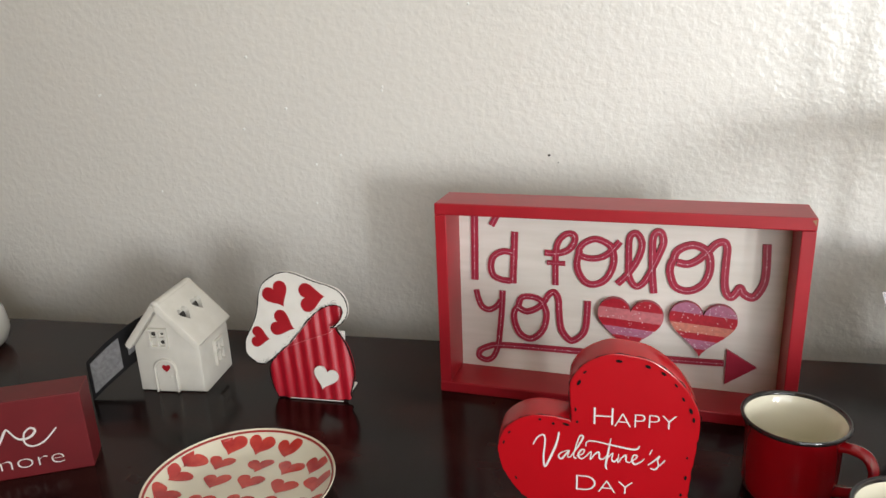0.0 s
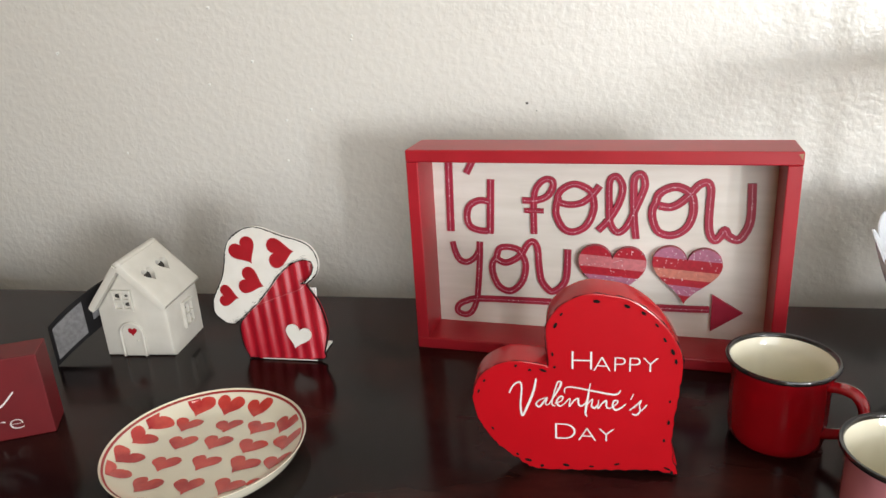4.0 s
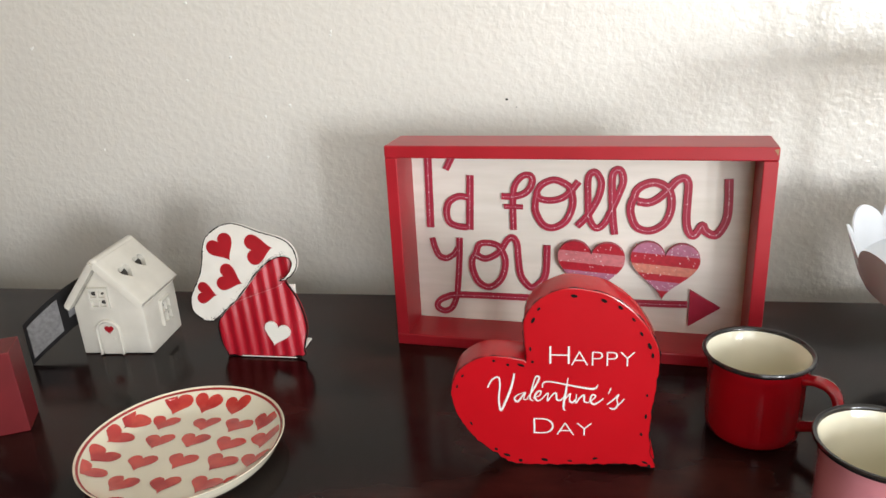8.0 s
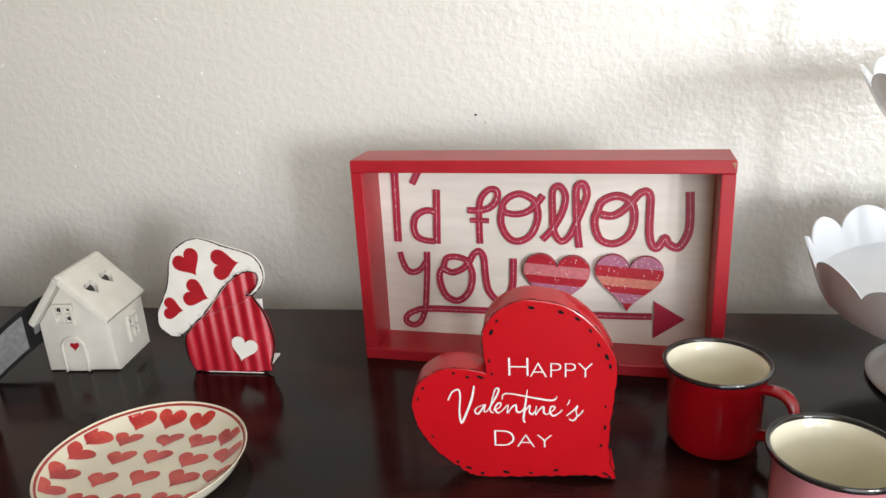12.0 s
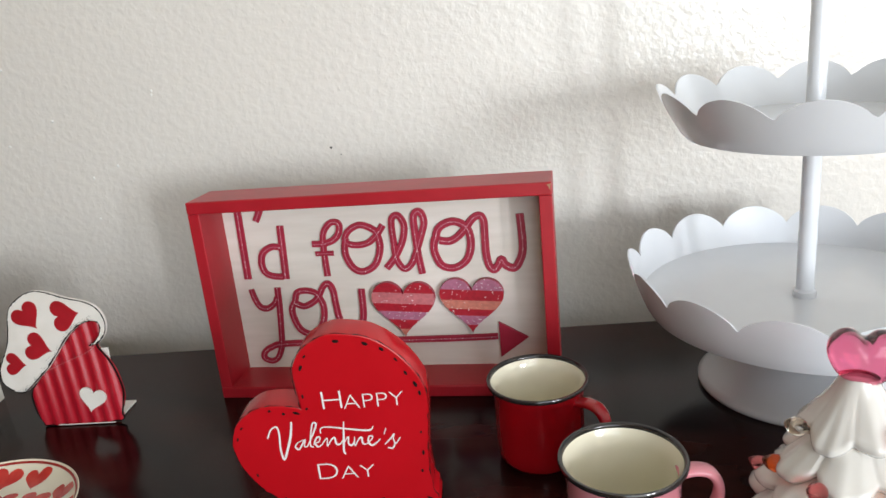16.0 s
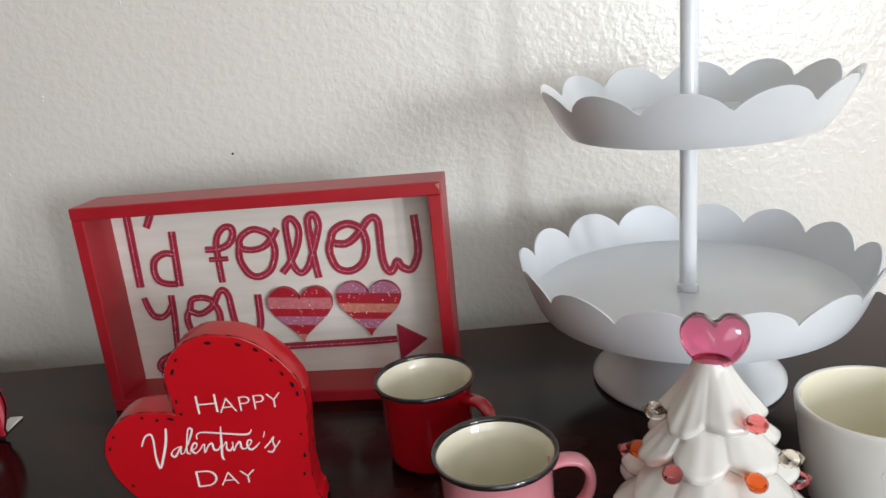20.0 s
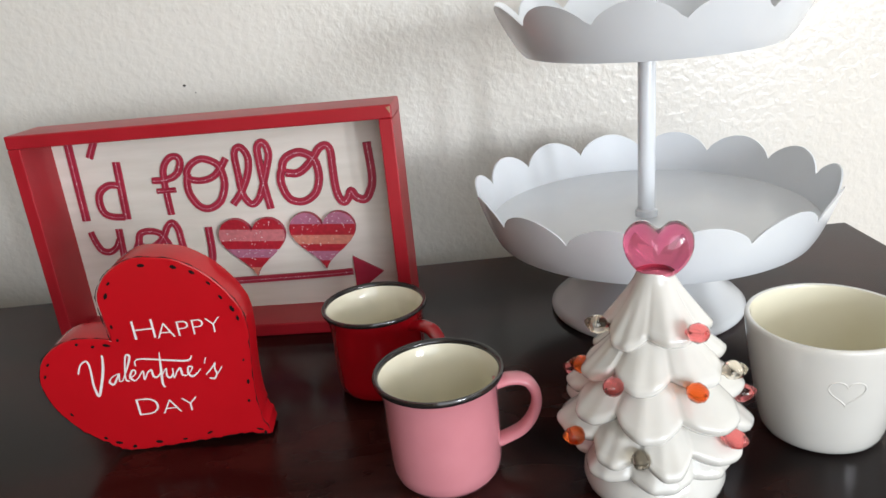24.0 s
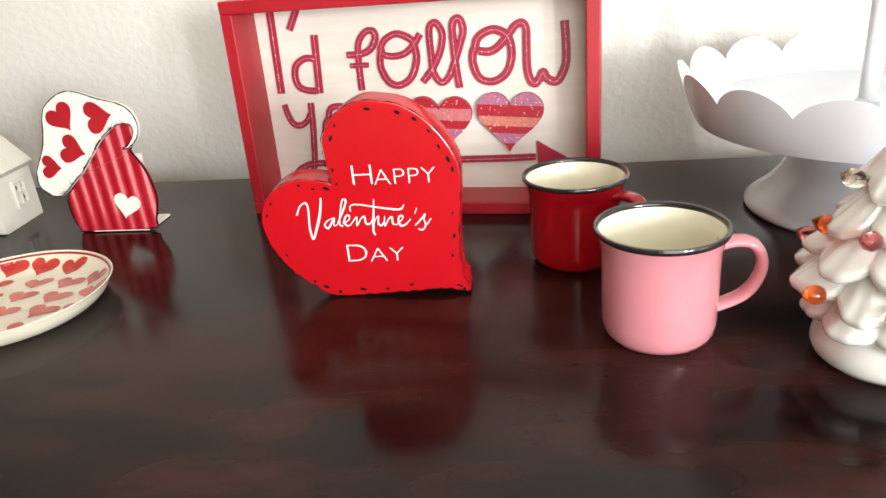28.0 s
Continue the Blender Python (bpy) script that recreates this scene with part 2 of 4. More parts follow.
def box(name, x0, x1, y0, y1, z0, z1, material, bevel=0.0, seg=2):
    bm = bmesh.new()
    bmesh.ops.create_cube(bm, size=1, matrix=Matrix.LocRotScale(((x0 + x1) / 2, (y0 + y1) / 2, (z0 + z1) / 2), None, (x1 - x0, y1 - y0, z1 - z0)))
    if bevel:
        bmesh.ops.bevel(bm, geom=bm.edges[:], offset=bevel, segments=seg, affect="EDGES", profile=0.5)
    me = bpy.data.meshes.new(name)
    bm.to_mesh(me)
    bm.free()
    me.materials.append(material)
    return me


def lathe(name, profile, material, n=72, closed=False, wobble=0.0, caps=False):
    verts, faces = [], []
    rows = len(profile)
    for r, z in profile:
        for k in range(n):
            a = 2 * math.pi * k / n
            q = r * (1 + wobble * math.sin(2 * a + 0.7))
            verts.append((q * math.cos(a), q * math.sin(a), z))
    for j in range(rows - 1):
        for k in range(n):
            k2 = (k + 1) % n
            faces.append((j * n + k, j * n + k2, (j + 1) * n + k2, (j + 1) * n + k))
    if closed:
        for k in range(n):
            k2 = (k + 1) % n
            faces.append(((rows - 1) * n + k, (rows - 1) * n + k2, k2, k))
    elif caps:
        if profile[0][0] > 1e-6:
            faces.append(tuple(reversed(range(n))))
        if profile[-1][0] > 1e-6:
            faces.append(tuple((rows - 1) * n + k for k in range(n)))
    return sharpen(mesh(name, verts, faces, material, True), 50)


def spline(pts, per=6, closed=False):
    """A smooth curve through the points."""
    p = [Vector(q) for q in pts]
    n = len(p)
    out = []
    for i in range(n if closed else n - 1):
        a, b, c, d = ((p[(i + k) % n] for k in (-1, 0, 1, 2)) if closed else (p[max(i - 1, 0)], p[i], p[i + 1], p[min(i + 2, n - 1)]))
        for s in range(per):
            t = s / per
            out.append(0.5 * ((2 * b) + (c - a) * t + (2 * a - 5 * b + 4 * c - d) * t * t + (3 * b - a - 3 * c + d) * t ** 3))
    if not closed:
        out.append(p[-1])
    return out


def prism(name, outline, y0, y1, material, bevel=0.0, smooth_angle=30):
    """An outline in x, z drawn out from y0 (front) to y1."""
    bm = bmesh.new()
    front = bm.faces.new([bm.verts.new((q[0], y0, q[1])) for q in outline])
    got = bmesh.ops.extrude_face_region(bm, geom=[front])
    for v in got["geom"]:
        if isinstance(v, bmesh.types.BMVert):
            v.co.y = y1
    bmesh.ops.recalc_face_normals(bm, faces=bm.faces)
    if bevel:
        edges = [e for e in bm.edges if all(abs(v.co.y - y0) < 1e-7 for v in e.verts)]
        bmesh.ops.bevel(bm, geom=edges, offset=bevel, segments=2, affect="EDGES", profile=0.5)
    me = bpy.data.meshes.new(name)
    bm.to_mesh(me)
    bm.free()
    me.materials.append(material)
    me.polygons.foreach_set("use_smooth", [True] * len(me.polygons))
    sharpen(me, smooth_angle)
    for p in me.polygons:
        if len(p.vertices) > 6:
            p.use_smooth = False
    return me


def ribbon(name, pts, width, y, thick, material, per=6, rise=0.0004, ends=1.0, wave=0.0):
    """A pen stroke lying in the x, z plane, its face at y - thick; it climbs a little on its way so that it crosses itself."""
    line = spline([Vector((a, b)) for a, b in pts], per) if len(pts) > 2 else [Vector(p) for p in pts]
    n = len(line)
    verts, faces = [], []
    for i, p in enumerate(line):
        d = (line[min(i + 1, n - 1)] - line[max(i - 1, 0)]).normalized()
        s = Vector((-d.y, d.x))
        f = i / max(n - 1, 1)
        w = width / 2 * (1 - wave * 0.5 + wave * math.sin(7.0 * f + pts[0][0] * 900) * 0.5) * (ends + (1 - ends) * min(1, 4 * f, 4 * (1 - f)))
        yy = y - thick - rise * f
        for k, yk in ((-1, y), (-0.9, yy), (0.9, yy), (1, y)):
            q = p + s * w * k
            verts.append((q.x, yk, q.y))
    for i in range(n - 1):
        for k in range(3):
            a = i * 4 + k
            faces.append((a, a + 1, a + 5, a + 4))
    faces += [(0, 1, 2, 3), tuple((n - 1) * 4 + k for k in (3, 2, 1, 0))]
    return mesh(name, verts, faces, material)


def heart_line(size, n=40):
    """A plain heart, its middle at 0, as wide as size."""
    out = []
    for k in range(n):
        a = 2 * math.pi * k / n
        x, y = 16 * math.sin(a) ** 3, 13 * math.cos(a) - 5 * math.cos(2 * a) - 2 * math.cos(3 * a) - math.cos(4 * a)
        out.append(Vector((x * size / 32, (y + 2.5) * size / 32)))
    return out


def turned(line, degrees, x=0.0, z=0.0, squash=1.0):
    c, s = math.cos(radians(degrees)), math.sin(radians(degrees))
    return [Vector((x + c * p.x - s * p.y * squash, z + s * p.x + c * p.y * squash)) for p in line]


def letters(name, text, size, width, x, z, y, thick, material, thin=0.024):
    """Words in the built-in font, standing in the x, z plane with their left foot at x, z."""
    cu = bpy.data.curves.new(name, "FONT")
    cu.body, cu.size, cu.extrude, cu.offset = text, size, thick / 2, -thin * size
    tmp = new(name, cu)
    dg = bpy.context.evaluated_depsgraph_get()
    me = bpy.data.meshes.new_from_object(tmp.evaluated_get(dg))
    bpy.data.objects.remove(tmp)
    xs = [v.co.x for v in me.vertices]
    k = width / (max(xs) - min(xs))
    x_min = min(xs)
    for v in me.vertices:
        v.co = Vector((x + (v.co.x - x_min) * k, y - thick / 2 - v.co.z, z + v.co.y))
    me.materials.clear()
    me.materials.append(material)
    me.name = name
    return me


def tube(name, path, sx, sy, material, side, n=14):
    """A round bar along a path, sx wide across the path's plane (along side) and sy thick in it."""
    pts = spline(path, 7)
    verts, faces = [], []
    for i, p in enumerate(pts):
        d = (pts[min(i + 1, len(pts) - 1)] - pts[max(i - 1, 0)]).normalized()
        up = d.cross(side).normalized()
        for k in range(n):
            a = 2 * math.pi * k / n
            verts.append(p + side * (math.cos(a) * sx / 2) + up * (math.sin(a) * sy / 2))
    for i in range(len(pts) - 1):
        for k in range(n):
            k2 = (k + 1) % n
            faces.append((i * n + k, i * n + k2, (i + 1) * n + k2, (i + 1) * n + k))
    faces += [tuple(range(n)), tuple((len(pts) - 1) * n + k for k in range(n))]
    return mesh(name, verts, faces, material, True)


def mm(pts):
    return [(a / 1000, b / 1000) for a, b in pts]


# ---- the room ----
T = 0.12
tagged(new("wall_north", box("wall_north", WEST_X - T, EAST_X + T, WALL_Y, WALL_Y + T, FLOOR_Z, CEIL_Z, M_WALL)), "off-white wall with glossy orange-peel paint", "wall", kind="structure")
tagged(new("wall_west", box("wall_west", WEST_X - T, WEST_X, SOUTH_Y, WALL_Y, FLOOR_Z, CEIL_Z, M_ROOM)), "unseen wall, warm cream to tint the bounced light", "wall", kind="structure")
tagged(new("wall_east", box("wall_east", EAST_X, EAST_X + T, SOUTH_Y, WALL_Y, FLOOR_Z, CEIL_Z, M_ROOM_PALE)), "unseen wall, pale to keep the bounced light neutral", "wall", kind="structure")
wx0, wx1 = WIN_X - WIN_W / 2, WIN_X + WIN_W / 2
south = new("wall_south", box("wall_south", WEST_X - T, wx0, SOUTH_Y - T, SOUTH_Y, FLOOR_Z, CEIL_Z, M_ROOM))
tagged(south, "unseen wall with a window opening, warm cream to tint the bounced light", "wall", kind="structure")
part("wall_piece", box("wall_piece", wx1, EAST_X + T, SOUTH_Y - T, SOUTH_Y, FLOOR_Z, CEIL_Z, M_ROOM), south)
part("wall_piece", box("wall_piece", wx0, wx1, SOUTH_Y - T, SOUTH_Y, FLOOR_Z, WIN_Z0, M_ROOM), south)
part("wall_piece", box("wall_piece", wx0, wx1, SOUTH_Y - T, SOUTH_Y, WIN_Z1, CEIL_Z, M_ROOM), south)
# unseen block, added only to keep window light off the left side
part("added_shade_wall", box("added_shade_wall", WEST_X, SHADE_WALL_X, SOUTH_Y, SHADE_WALL_Y, FLOOR_Z, CEIL_Z, M_ROOM), south)
tagged(new("floor", box("floor", WEST_X - T, EAST_X + T, SOUTH_Y - T, WALL_Y + T, FLOOR_Z - 0.1, FLOOR_Z, M_FLOOR)), "beige carpet floor", "floor", kind="structure")
tagged(new("ceiling", box("ceiling", WEST_X - T, EAST_X + T, SOUTH_Y - T, WALL_Y + T, CEIL_Z, CEIL_Z + 0.1, M_CEIL)), "white painted ceiling", "ceiling", kind="structure")

# small marks on the wall
for x, z, r in ((0.0876, 0.1880, 0.0015), (0.0976, 0.1800, 0.0007)):
    tagged(new("nail_hole", mesh("nail_hole", [(x + r * (1 + 0.3 * math.sin(3 * a)) * math.cos(a), WALL_Y - 0.0012, z + r * 0.8 * math.sin(a)) for a in (k * math.pi / 6 for k in range(12))], [tuple(range(12))], M_HOLE_SHADE)),
           "tiny nail hole in the wall, its shade painted dark", "nail hole", "nail holes")

SPECKS = [(-0.385, 0.143), (-0.449, 0.260), (-0.266, 0.219), (-0.180, 0.177), (-0.447, 0.261), (-0.211, 0.242), (-0.184, 0.131), (0.003, 0.347), (0.034, 0.380), (-0.095, 0.264), (-0.096, 0.260), (-0.253, 0.300), (-0.320, 0.270), (-0.150, 0.188)]
bump = lathe("paint_bump", [(0.0, 0.0013), (0.0008, 0.0010), (0.0014, 0.0004), (0.0018, -0.0002)], M_TRIM, 10)
for i, (x, z) in enumerate(SPECKS):
    part("paint_bump", bump, bpy.data.objects["wall_north"], "small paint bump", Matrix.Translation((x, WALL_Y, z)) @ Euler((radians(90), 0, 0)).to_matrix().to_4x4() @ Matrix.Diagonal((0.7 + 0.25 * (i % 3), 0.8 + 0.2 * (i % 2), 1, 1)))

# ---- the dresser ----
DX0, DX1, DY0, DY1 = -1.0, 0.734, -0.44, 0.112
dresser = thing("dresser", pose(0, 0, FLOOR_Z), "dark espresso-stained dresser with a glossy wooden top", "dresser")
part("tabletop", box("tabletop", DX0, DX1, DY0, DY1, -FLOOR_Z - 0.028, -FLOOR_Z, M_WOOD, 0.003, 3), dresser, "glossy dark espresso wooden top")
part("body", box("body", DX0 + 0.02, DX1 - 0.02, DY0 + 0.02, DY1 - 0.01, 0.0, -FLOOR_Z - 0.028, M_WOOD, 0.002), dresser)

# ---- the box sign ----
BW, BH, BD, BT = 0.3039, 0.1821, 0.0455, 0.0106
sign = thing("box_sign", pose(-0.0002, 0.002, 0, -0.95, 0, -5.66), "deep red wooden box sign with glittered lettering", "box sign")
part("frame_top", box("frame_top", 0, BW, 0, BD, BH - BT, BH, M_REDBOX, 0.0012), sign)
part("frame_bottom", box("frame_bottom", 0, BW, 0, BD, 0, BT, M_REDBOX, 0.0012), sign)
part("frame_side", box("frame_side", 0.0002, BT, 0.0002, BD, BT, BH - BT, M_REDBOX, 0.0008), sign)
part("frame_side", box("frame_side", BW - BT, BW - 0.0002, 0.0002, BD, BT, BH - BT, M_REDBOX, 0.0008), sign)
part("back_panel", box("back_panel", BT, BW - BT, 0.0405, BD - 0.001, BT, BH - BT, M_PANEL), sign, "whitewashed wooden back panel")
part("chip", prism("chip", [Vector((BW - 0.0042, BH - 0.0020)), Vector((BW - 0.0010, BH - 0.0012)), Vector((BW - 0.0014, BH - 0.0062)), Vector((BW - 0.0027, BH - 0.0040))], -0.0006, 0.002, M_CHIP), sign, "bare chipped corner")
PY = 0.0398
STROKES = {
    "i": [([(23, 164), (22, 98)], 7.6)],
    "apostrophe": [([(45, 160), (39, 151)], 6.2)],
    "d": [([(61, 146), (59, 97)], 6.8), ([(59, 126), (50, 127), (41, 122), (38, 113), (40, 104), (47, 100), (57, 99)], 6.4)],
    "f": [([(99, 98), (99, 125), (101, 138), (108, 146), (115, 146), (116, 140), (111, 132), (101, 128), (89, 128)], 6.2), ([(91, 119), (108, 119)], 4.6)],
    "first_o": [([(156, 142), (149, 133), (141, 127), (131, 125), (122, 127), (120, 132), (125, 139), (135, 143), (146, 139), (150, 133), (151, 121), (145, 107), (134, 101), (125, 104), (119, 115), (119, 125), (121, 132)], 6.4)],
    "double_l": [([(155, 103), (164, 113), (172, 127), (175, 140), (172, 148), (168, 150), (164, 145), (164, 128), (165, 111), (171, 102), (178, 106), (184, 118), (190, 133), (193, 143), (191, 151), (187, 152), (184, 147), (184, 133), (185, 114), (187, 97)], 6.4)],
    "second_o": [([(202, 128), (204, 135), (210, 140), (219, 142), (228, 138), (232, 130), (232, 118), (227, 107), (216, 101), (205, 104), (200, 115), (200, 124), (203, 130)], 7.2)],
    "w": [([(205, 126), (214, 125), (222, 129), (230, 137), (236, 144), (242, 146), (245, 141), (245, 129), (245, 112), (247, 102), (251, 98), (255, 102), (258, 107), (261, 102), (268, 99), (273, 104), (277, 117), (276, 146)], 7.2)],
    "y": [([(23, 88), (25, 79), (29, 71), (36, 69), (43, 73), (47, 79)], 6.0), ([(49, 89), (48, 69), (46, 48), (44, 33), (39, 21), (32, 17), (25, 20), (26, 26), (34, 31), (49, 34), (112, 35), (215, 36), (250, 37)], 6.2)],
    "third_o": [([(64, 75), (67, 83), (75, 85), (84, 83), (88, 78), (91, 69), (89, 56), (83, 47), (75, 43), (66, 47), (61, 57), (60, 68), (64, 75)], 6.4)],
    "u": [([(63, 74), (72, 70), (82, 74), (88, 80), (93, 88), (98, 91), (102, 85), (103, 71), (105, 56), (111, 47), (116, 45), (124, 51), (128, 61), (129, 85)], 6.4)],
}
for key, strokes in STROKES.items():
    for k, (pts, w) in enumerate(strokes):
        pts = [(0.984 * a + 0.0034, 1.012 * b + 0.0006) for a, b in mm(pts)]
        if key == "i":
            pts[0] = (pts[0][0], 0.171)
        if key == "apostrophe":
            pts[0] = (pts[0][0] + 0.003, 0.170)
        s = part("letter", ribbon("letter", pts, w / 1000, PY - 0.0004 * k, 0.0012, M_LETTER, wave=0.08), sign, "dark red letter stroke")
        part("glitter_line", ribbon("glitter_line", pts, w / 7500, PY - 0.0004 * k - 0.0012, 0.0004, M_GLIT_LINE, wave=0.3), s, "fine pink glitter line")
part("arrow_head", prism("arrow_head", [Vector(p) for p in mm([(251, 52), (276, 37), (251, 18.5)])], PY - 0.0024, PY, M_LETTER), sign)


def striped_heart(x, z, size, tilt, bands, name="striped_heart"):
    """A flat wooden heart of glittered stripes, each a slice of the one outline."""
    base = heart_line(size, 56)
    lo, hi = min(p.y for p in base), max(p.y for p in base)
    root = part(name, prism(name, turned(base, tilt, x, z), PY - 0.005, PY - 0.0002, M_LETTER), sign, "wooden heart with glittered pink and red stripes")
    cut = lo
    for frac, material in bands:
        top = lo + (hi - lo) * frac
        bm = bmesh.new()
        bm.faces.new([bm.verts.new((p.x, 0, p.y)) for p in base])
        bmesh.ops.triangulate(bm, faces=bm.faces[:])
        for h, sign_z in ((cut, -1), (top, 1)):
            bmesh.ops.bisect_plane(bm, geom=bm.verts[:] + bm.edges[:] + bm.faces[:], plane_co=(0, 0, h), plane_no=(0.03 * sign_z, 0, sign_z), clear_outer=True)
        me = bpy.data.meshes.new("stripe")
        bm.to_mesh(me)
        bm.free()
        for v in me.vertices:
            q = turned([Vector((v.co.x, v.co.z))], tilt, x, z)[0]
            v.co = (q.x, PY - 0.0056, q.y)
        me.materials.append(material)
        part("stripe", me, root)
        cut = top


striped_heart(0.1680, 0.0668, 0.057, -2, ((0.16, M_GLIT_CORAL), (0.33, M_GLIT_RED), (0.48, M_GLIT_MAUVE), (0.62, M_GLIT_RED), (0.82, M_GLIT_PINK), (1.05, M_GLIT_RED)))
striped_heart(0.2290, 0.0686, 0.056, -2, ((0.16, M_GLIT_RED), (0.33, M_GLIT_MAUVE), (0.45, M_GLIT_RED), (0.61, M_GLIT_CORAL), (0.80, M_GLIT_RED), (1.05, M_GLIT_MAUVE)))

# ---- the heart block ----
heart_block = thing("heart_block", pose(0.1541, -0.1640, 0.001, 2.35, 0, 1.61) @ Matrix.Scale(1.000, 4), "glossy red wooden heart block with white greeting", "heart block")
outline = spline([Vector(p) for p in mm([(-28, 81), (-29, 95), (-29, 109), (-23, 120), (-14, 127), (-3, 131), (9, 130), (21, 127), (33, 119), (43, 108), (50, 96), (53, 86), (53, 69), (51, 48), (50, 31), (51, 14), (54, 1), (38, 3), (21, 2), (-0, 1), (-22, -0), (-39, 1), (-49, 8), (-61, 18), (-71, 32), (-76, 45), (-77, 59), (-72, 71), (-63, 79), (-53, 83), (-41, 83), (-30, 81)])], 5, True)
outline = [p + Vector((0.0006 * math.sin(i * 1.9), 0.0005 * math.sin(i * 2.7 + 1))) if p.y < 0.02 else p for i, p in enumerate(outline)]
HT = 0.021
part("body", prism("body", outline, 0, HT, M_RED, 0.0008), heart_block)
part("greeting_word", letters("greeting_word", "H", 0.0195, 0.0125, -0.0136, 0.0785, -0.0002, 0.0004, M_WHITE_INK), heart_block, "white capital lettering")
part("greeting_word", letters("greeting_word", "APPY", 0.0152, 0.0385, -0.0002, 0.0778, -0.0002, 0.0004, M_WHITE_INK), heart_block, "white capital lettering")
part("greeting_word", letters("greeting_word", "D", 0.0185, 0.0130, -0.0240, 0.0254, -0.0002, 0.0004, M_WHITE_INK), heart_block, "white capital lettering")
part("greeting_word", letters("greeting_word", "AY", 0.0145, 0.0225, -0.0092, 0.0250, -0.0002, 0.0004, M_WHITE_INK), heart_block, "white capital lettering")
SCRIPT = [([(-53, 60), (-50, 66), (-46, 68), (-45, 63), (-46, 51), (-45, 43), (-42, 49), (-38, 60), (-36, 69), (-36, 71)], 1.9), ([(-30, 57), (-34, 55), (-36, 52), (-34, 50), (-31, 54), (-29, 57), (-30, 52), (-28, 52)], 1.4), ([(-28, 52), (-23, 61), (-20, 68), (-22, 69), (-24, 63), (-26, 53), (-24, 51)], 1.5), ([(-24, 53), (-20, 55), (-19, 58), (-21, 58), (-23, 54), (-21, 51), (-18, 53)], 1.4), ([(-18, 53), (-14.5, 57), (-15, 51), (-12, 55.5), (-9.5, 57), (-9, 52.5), (-6.5, 52), (-3.6, 56)], 1.4), ([(-2, 68.5), (-3.4, 58), (-4.8, 47), (-3.8, 44)], 1.7), ([(-18, 61), (-17.5, 64.5), (-13, 65.5), (0, 63), (11, 61), (15, 61.5), (16.5, 64)], 1.4),
          ([(-3.6, 53), (-0.5, 57), (-1, 52), (1, 50.5), (3.4, 54)], 1.4), ([(3.4, 56.5), (3, 50), (5.5, 54), (8, 56), (8.3, 51.5), (10.5, 50.5)], 1.4), ([(10.5, 50.5), (14, 53.5), (15.2, 56), (13, 56.3), (12, 52.5), (13.8, 49.5), (17, 51), (20, 54)], 1.4), ([(24.5, 61.5), (23, 57.5)], 1.4),
          ([(22.5, 49.5), (27, 54), (29.4, 57), (28.4, 53.5), (29, 49.5), (27, 46.3), (24, 47)], 1.4), ([(28.6, 49), (30.5, 50.5), (33, 54)], 1.2)]
for k, (pts, w) in enumerate(SCRIPT):
    part("script_letter", ribbon("script_letter", mm(pts), w / 1150, -0.0002, 0.0004, M_WHITE_INK, ends=0.6, wave=0.35, rise=0.0001), heart_block, "white brush script letter")
rng = random.Random(4)
n_out = len(outline)
centre = Vector((-0.01, 0.06))
for i in range(3, n_out, 4):
    if rng.random() < 0.22:
        continue
    p, q = outline[i], outline[(i + 1) % n_out]
    d = (q - p).normalized()
    inward = Vector((-d.y, d.x))
    if inward.dot(centre - p) < 0:
        inward = -inward
    c = p + inward * rng.uniform(0.003, 0.0055)
    length, wide = rng.uniform(0.0009, 0.0024), rng.uniform(0.0006, 0.0011)
    dot = [Vector((c.x + d.x * math.cos(a) * length - d.y * math.sin(a) * wide, c.y + d.y * math.cos(a) * length + d.x * math.sin(a) * wide)) for a in (2 * math.pi * k / 10 for k in range(10))]
    part("painted_stitch", prism("painted_stitch", dot, -0.0006, -0.0002, M_BLACK_INK), heart_block, "black painted stitch")
edge = [p for p in outline]
verts, faces = [], []
for i, p in enumerate(edge):
    w = 0.0006 + 0.0005 * math.sin(i * 0.55) * math.sin(i * 1.7)
    d = (edge[(i + 1) % n_out] - edge[i - 1]).normalized()
    inward = Vector((-d.y, d.x))
    if inward.dot(centre - p) < 0 and p.y < 0.07:
        inward = -inward
    verts += [(p.x + inward.x * 0.0002, -0.0003, p.y + inward.y * 0.0002), (p.x + inward.x * max(w, 0.0002), -0.0003, p.y + inward.y * max(w, 0.0002))]
for i in range(n_out):
    j = (i + 1) % n_out
    faces.append((2 * i, 2 * i + 1, 2 * j + 1, 2 * j))
part("painted_edge", mesh("painted_edge", verts, faces, M_BLACK_INK), heart_block, "uneven black painted edge")


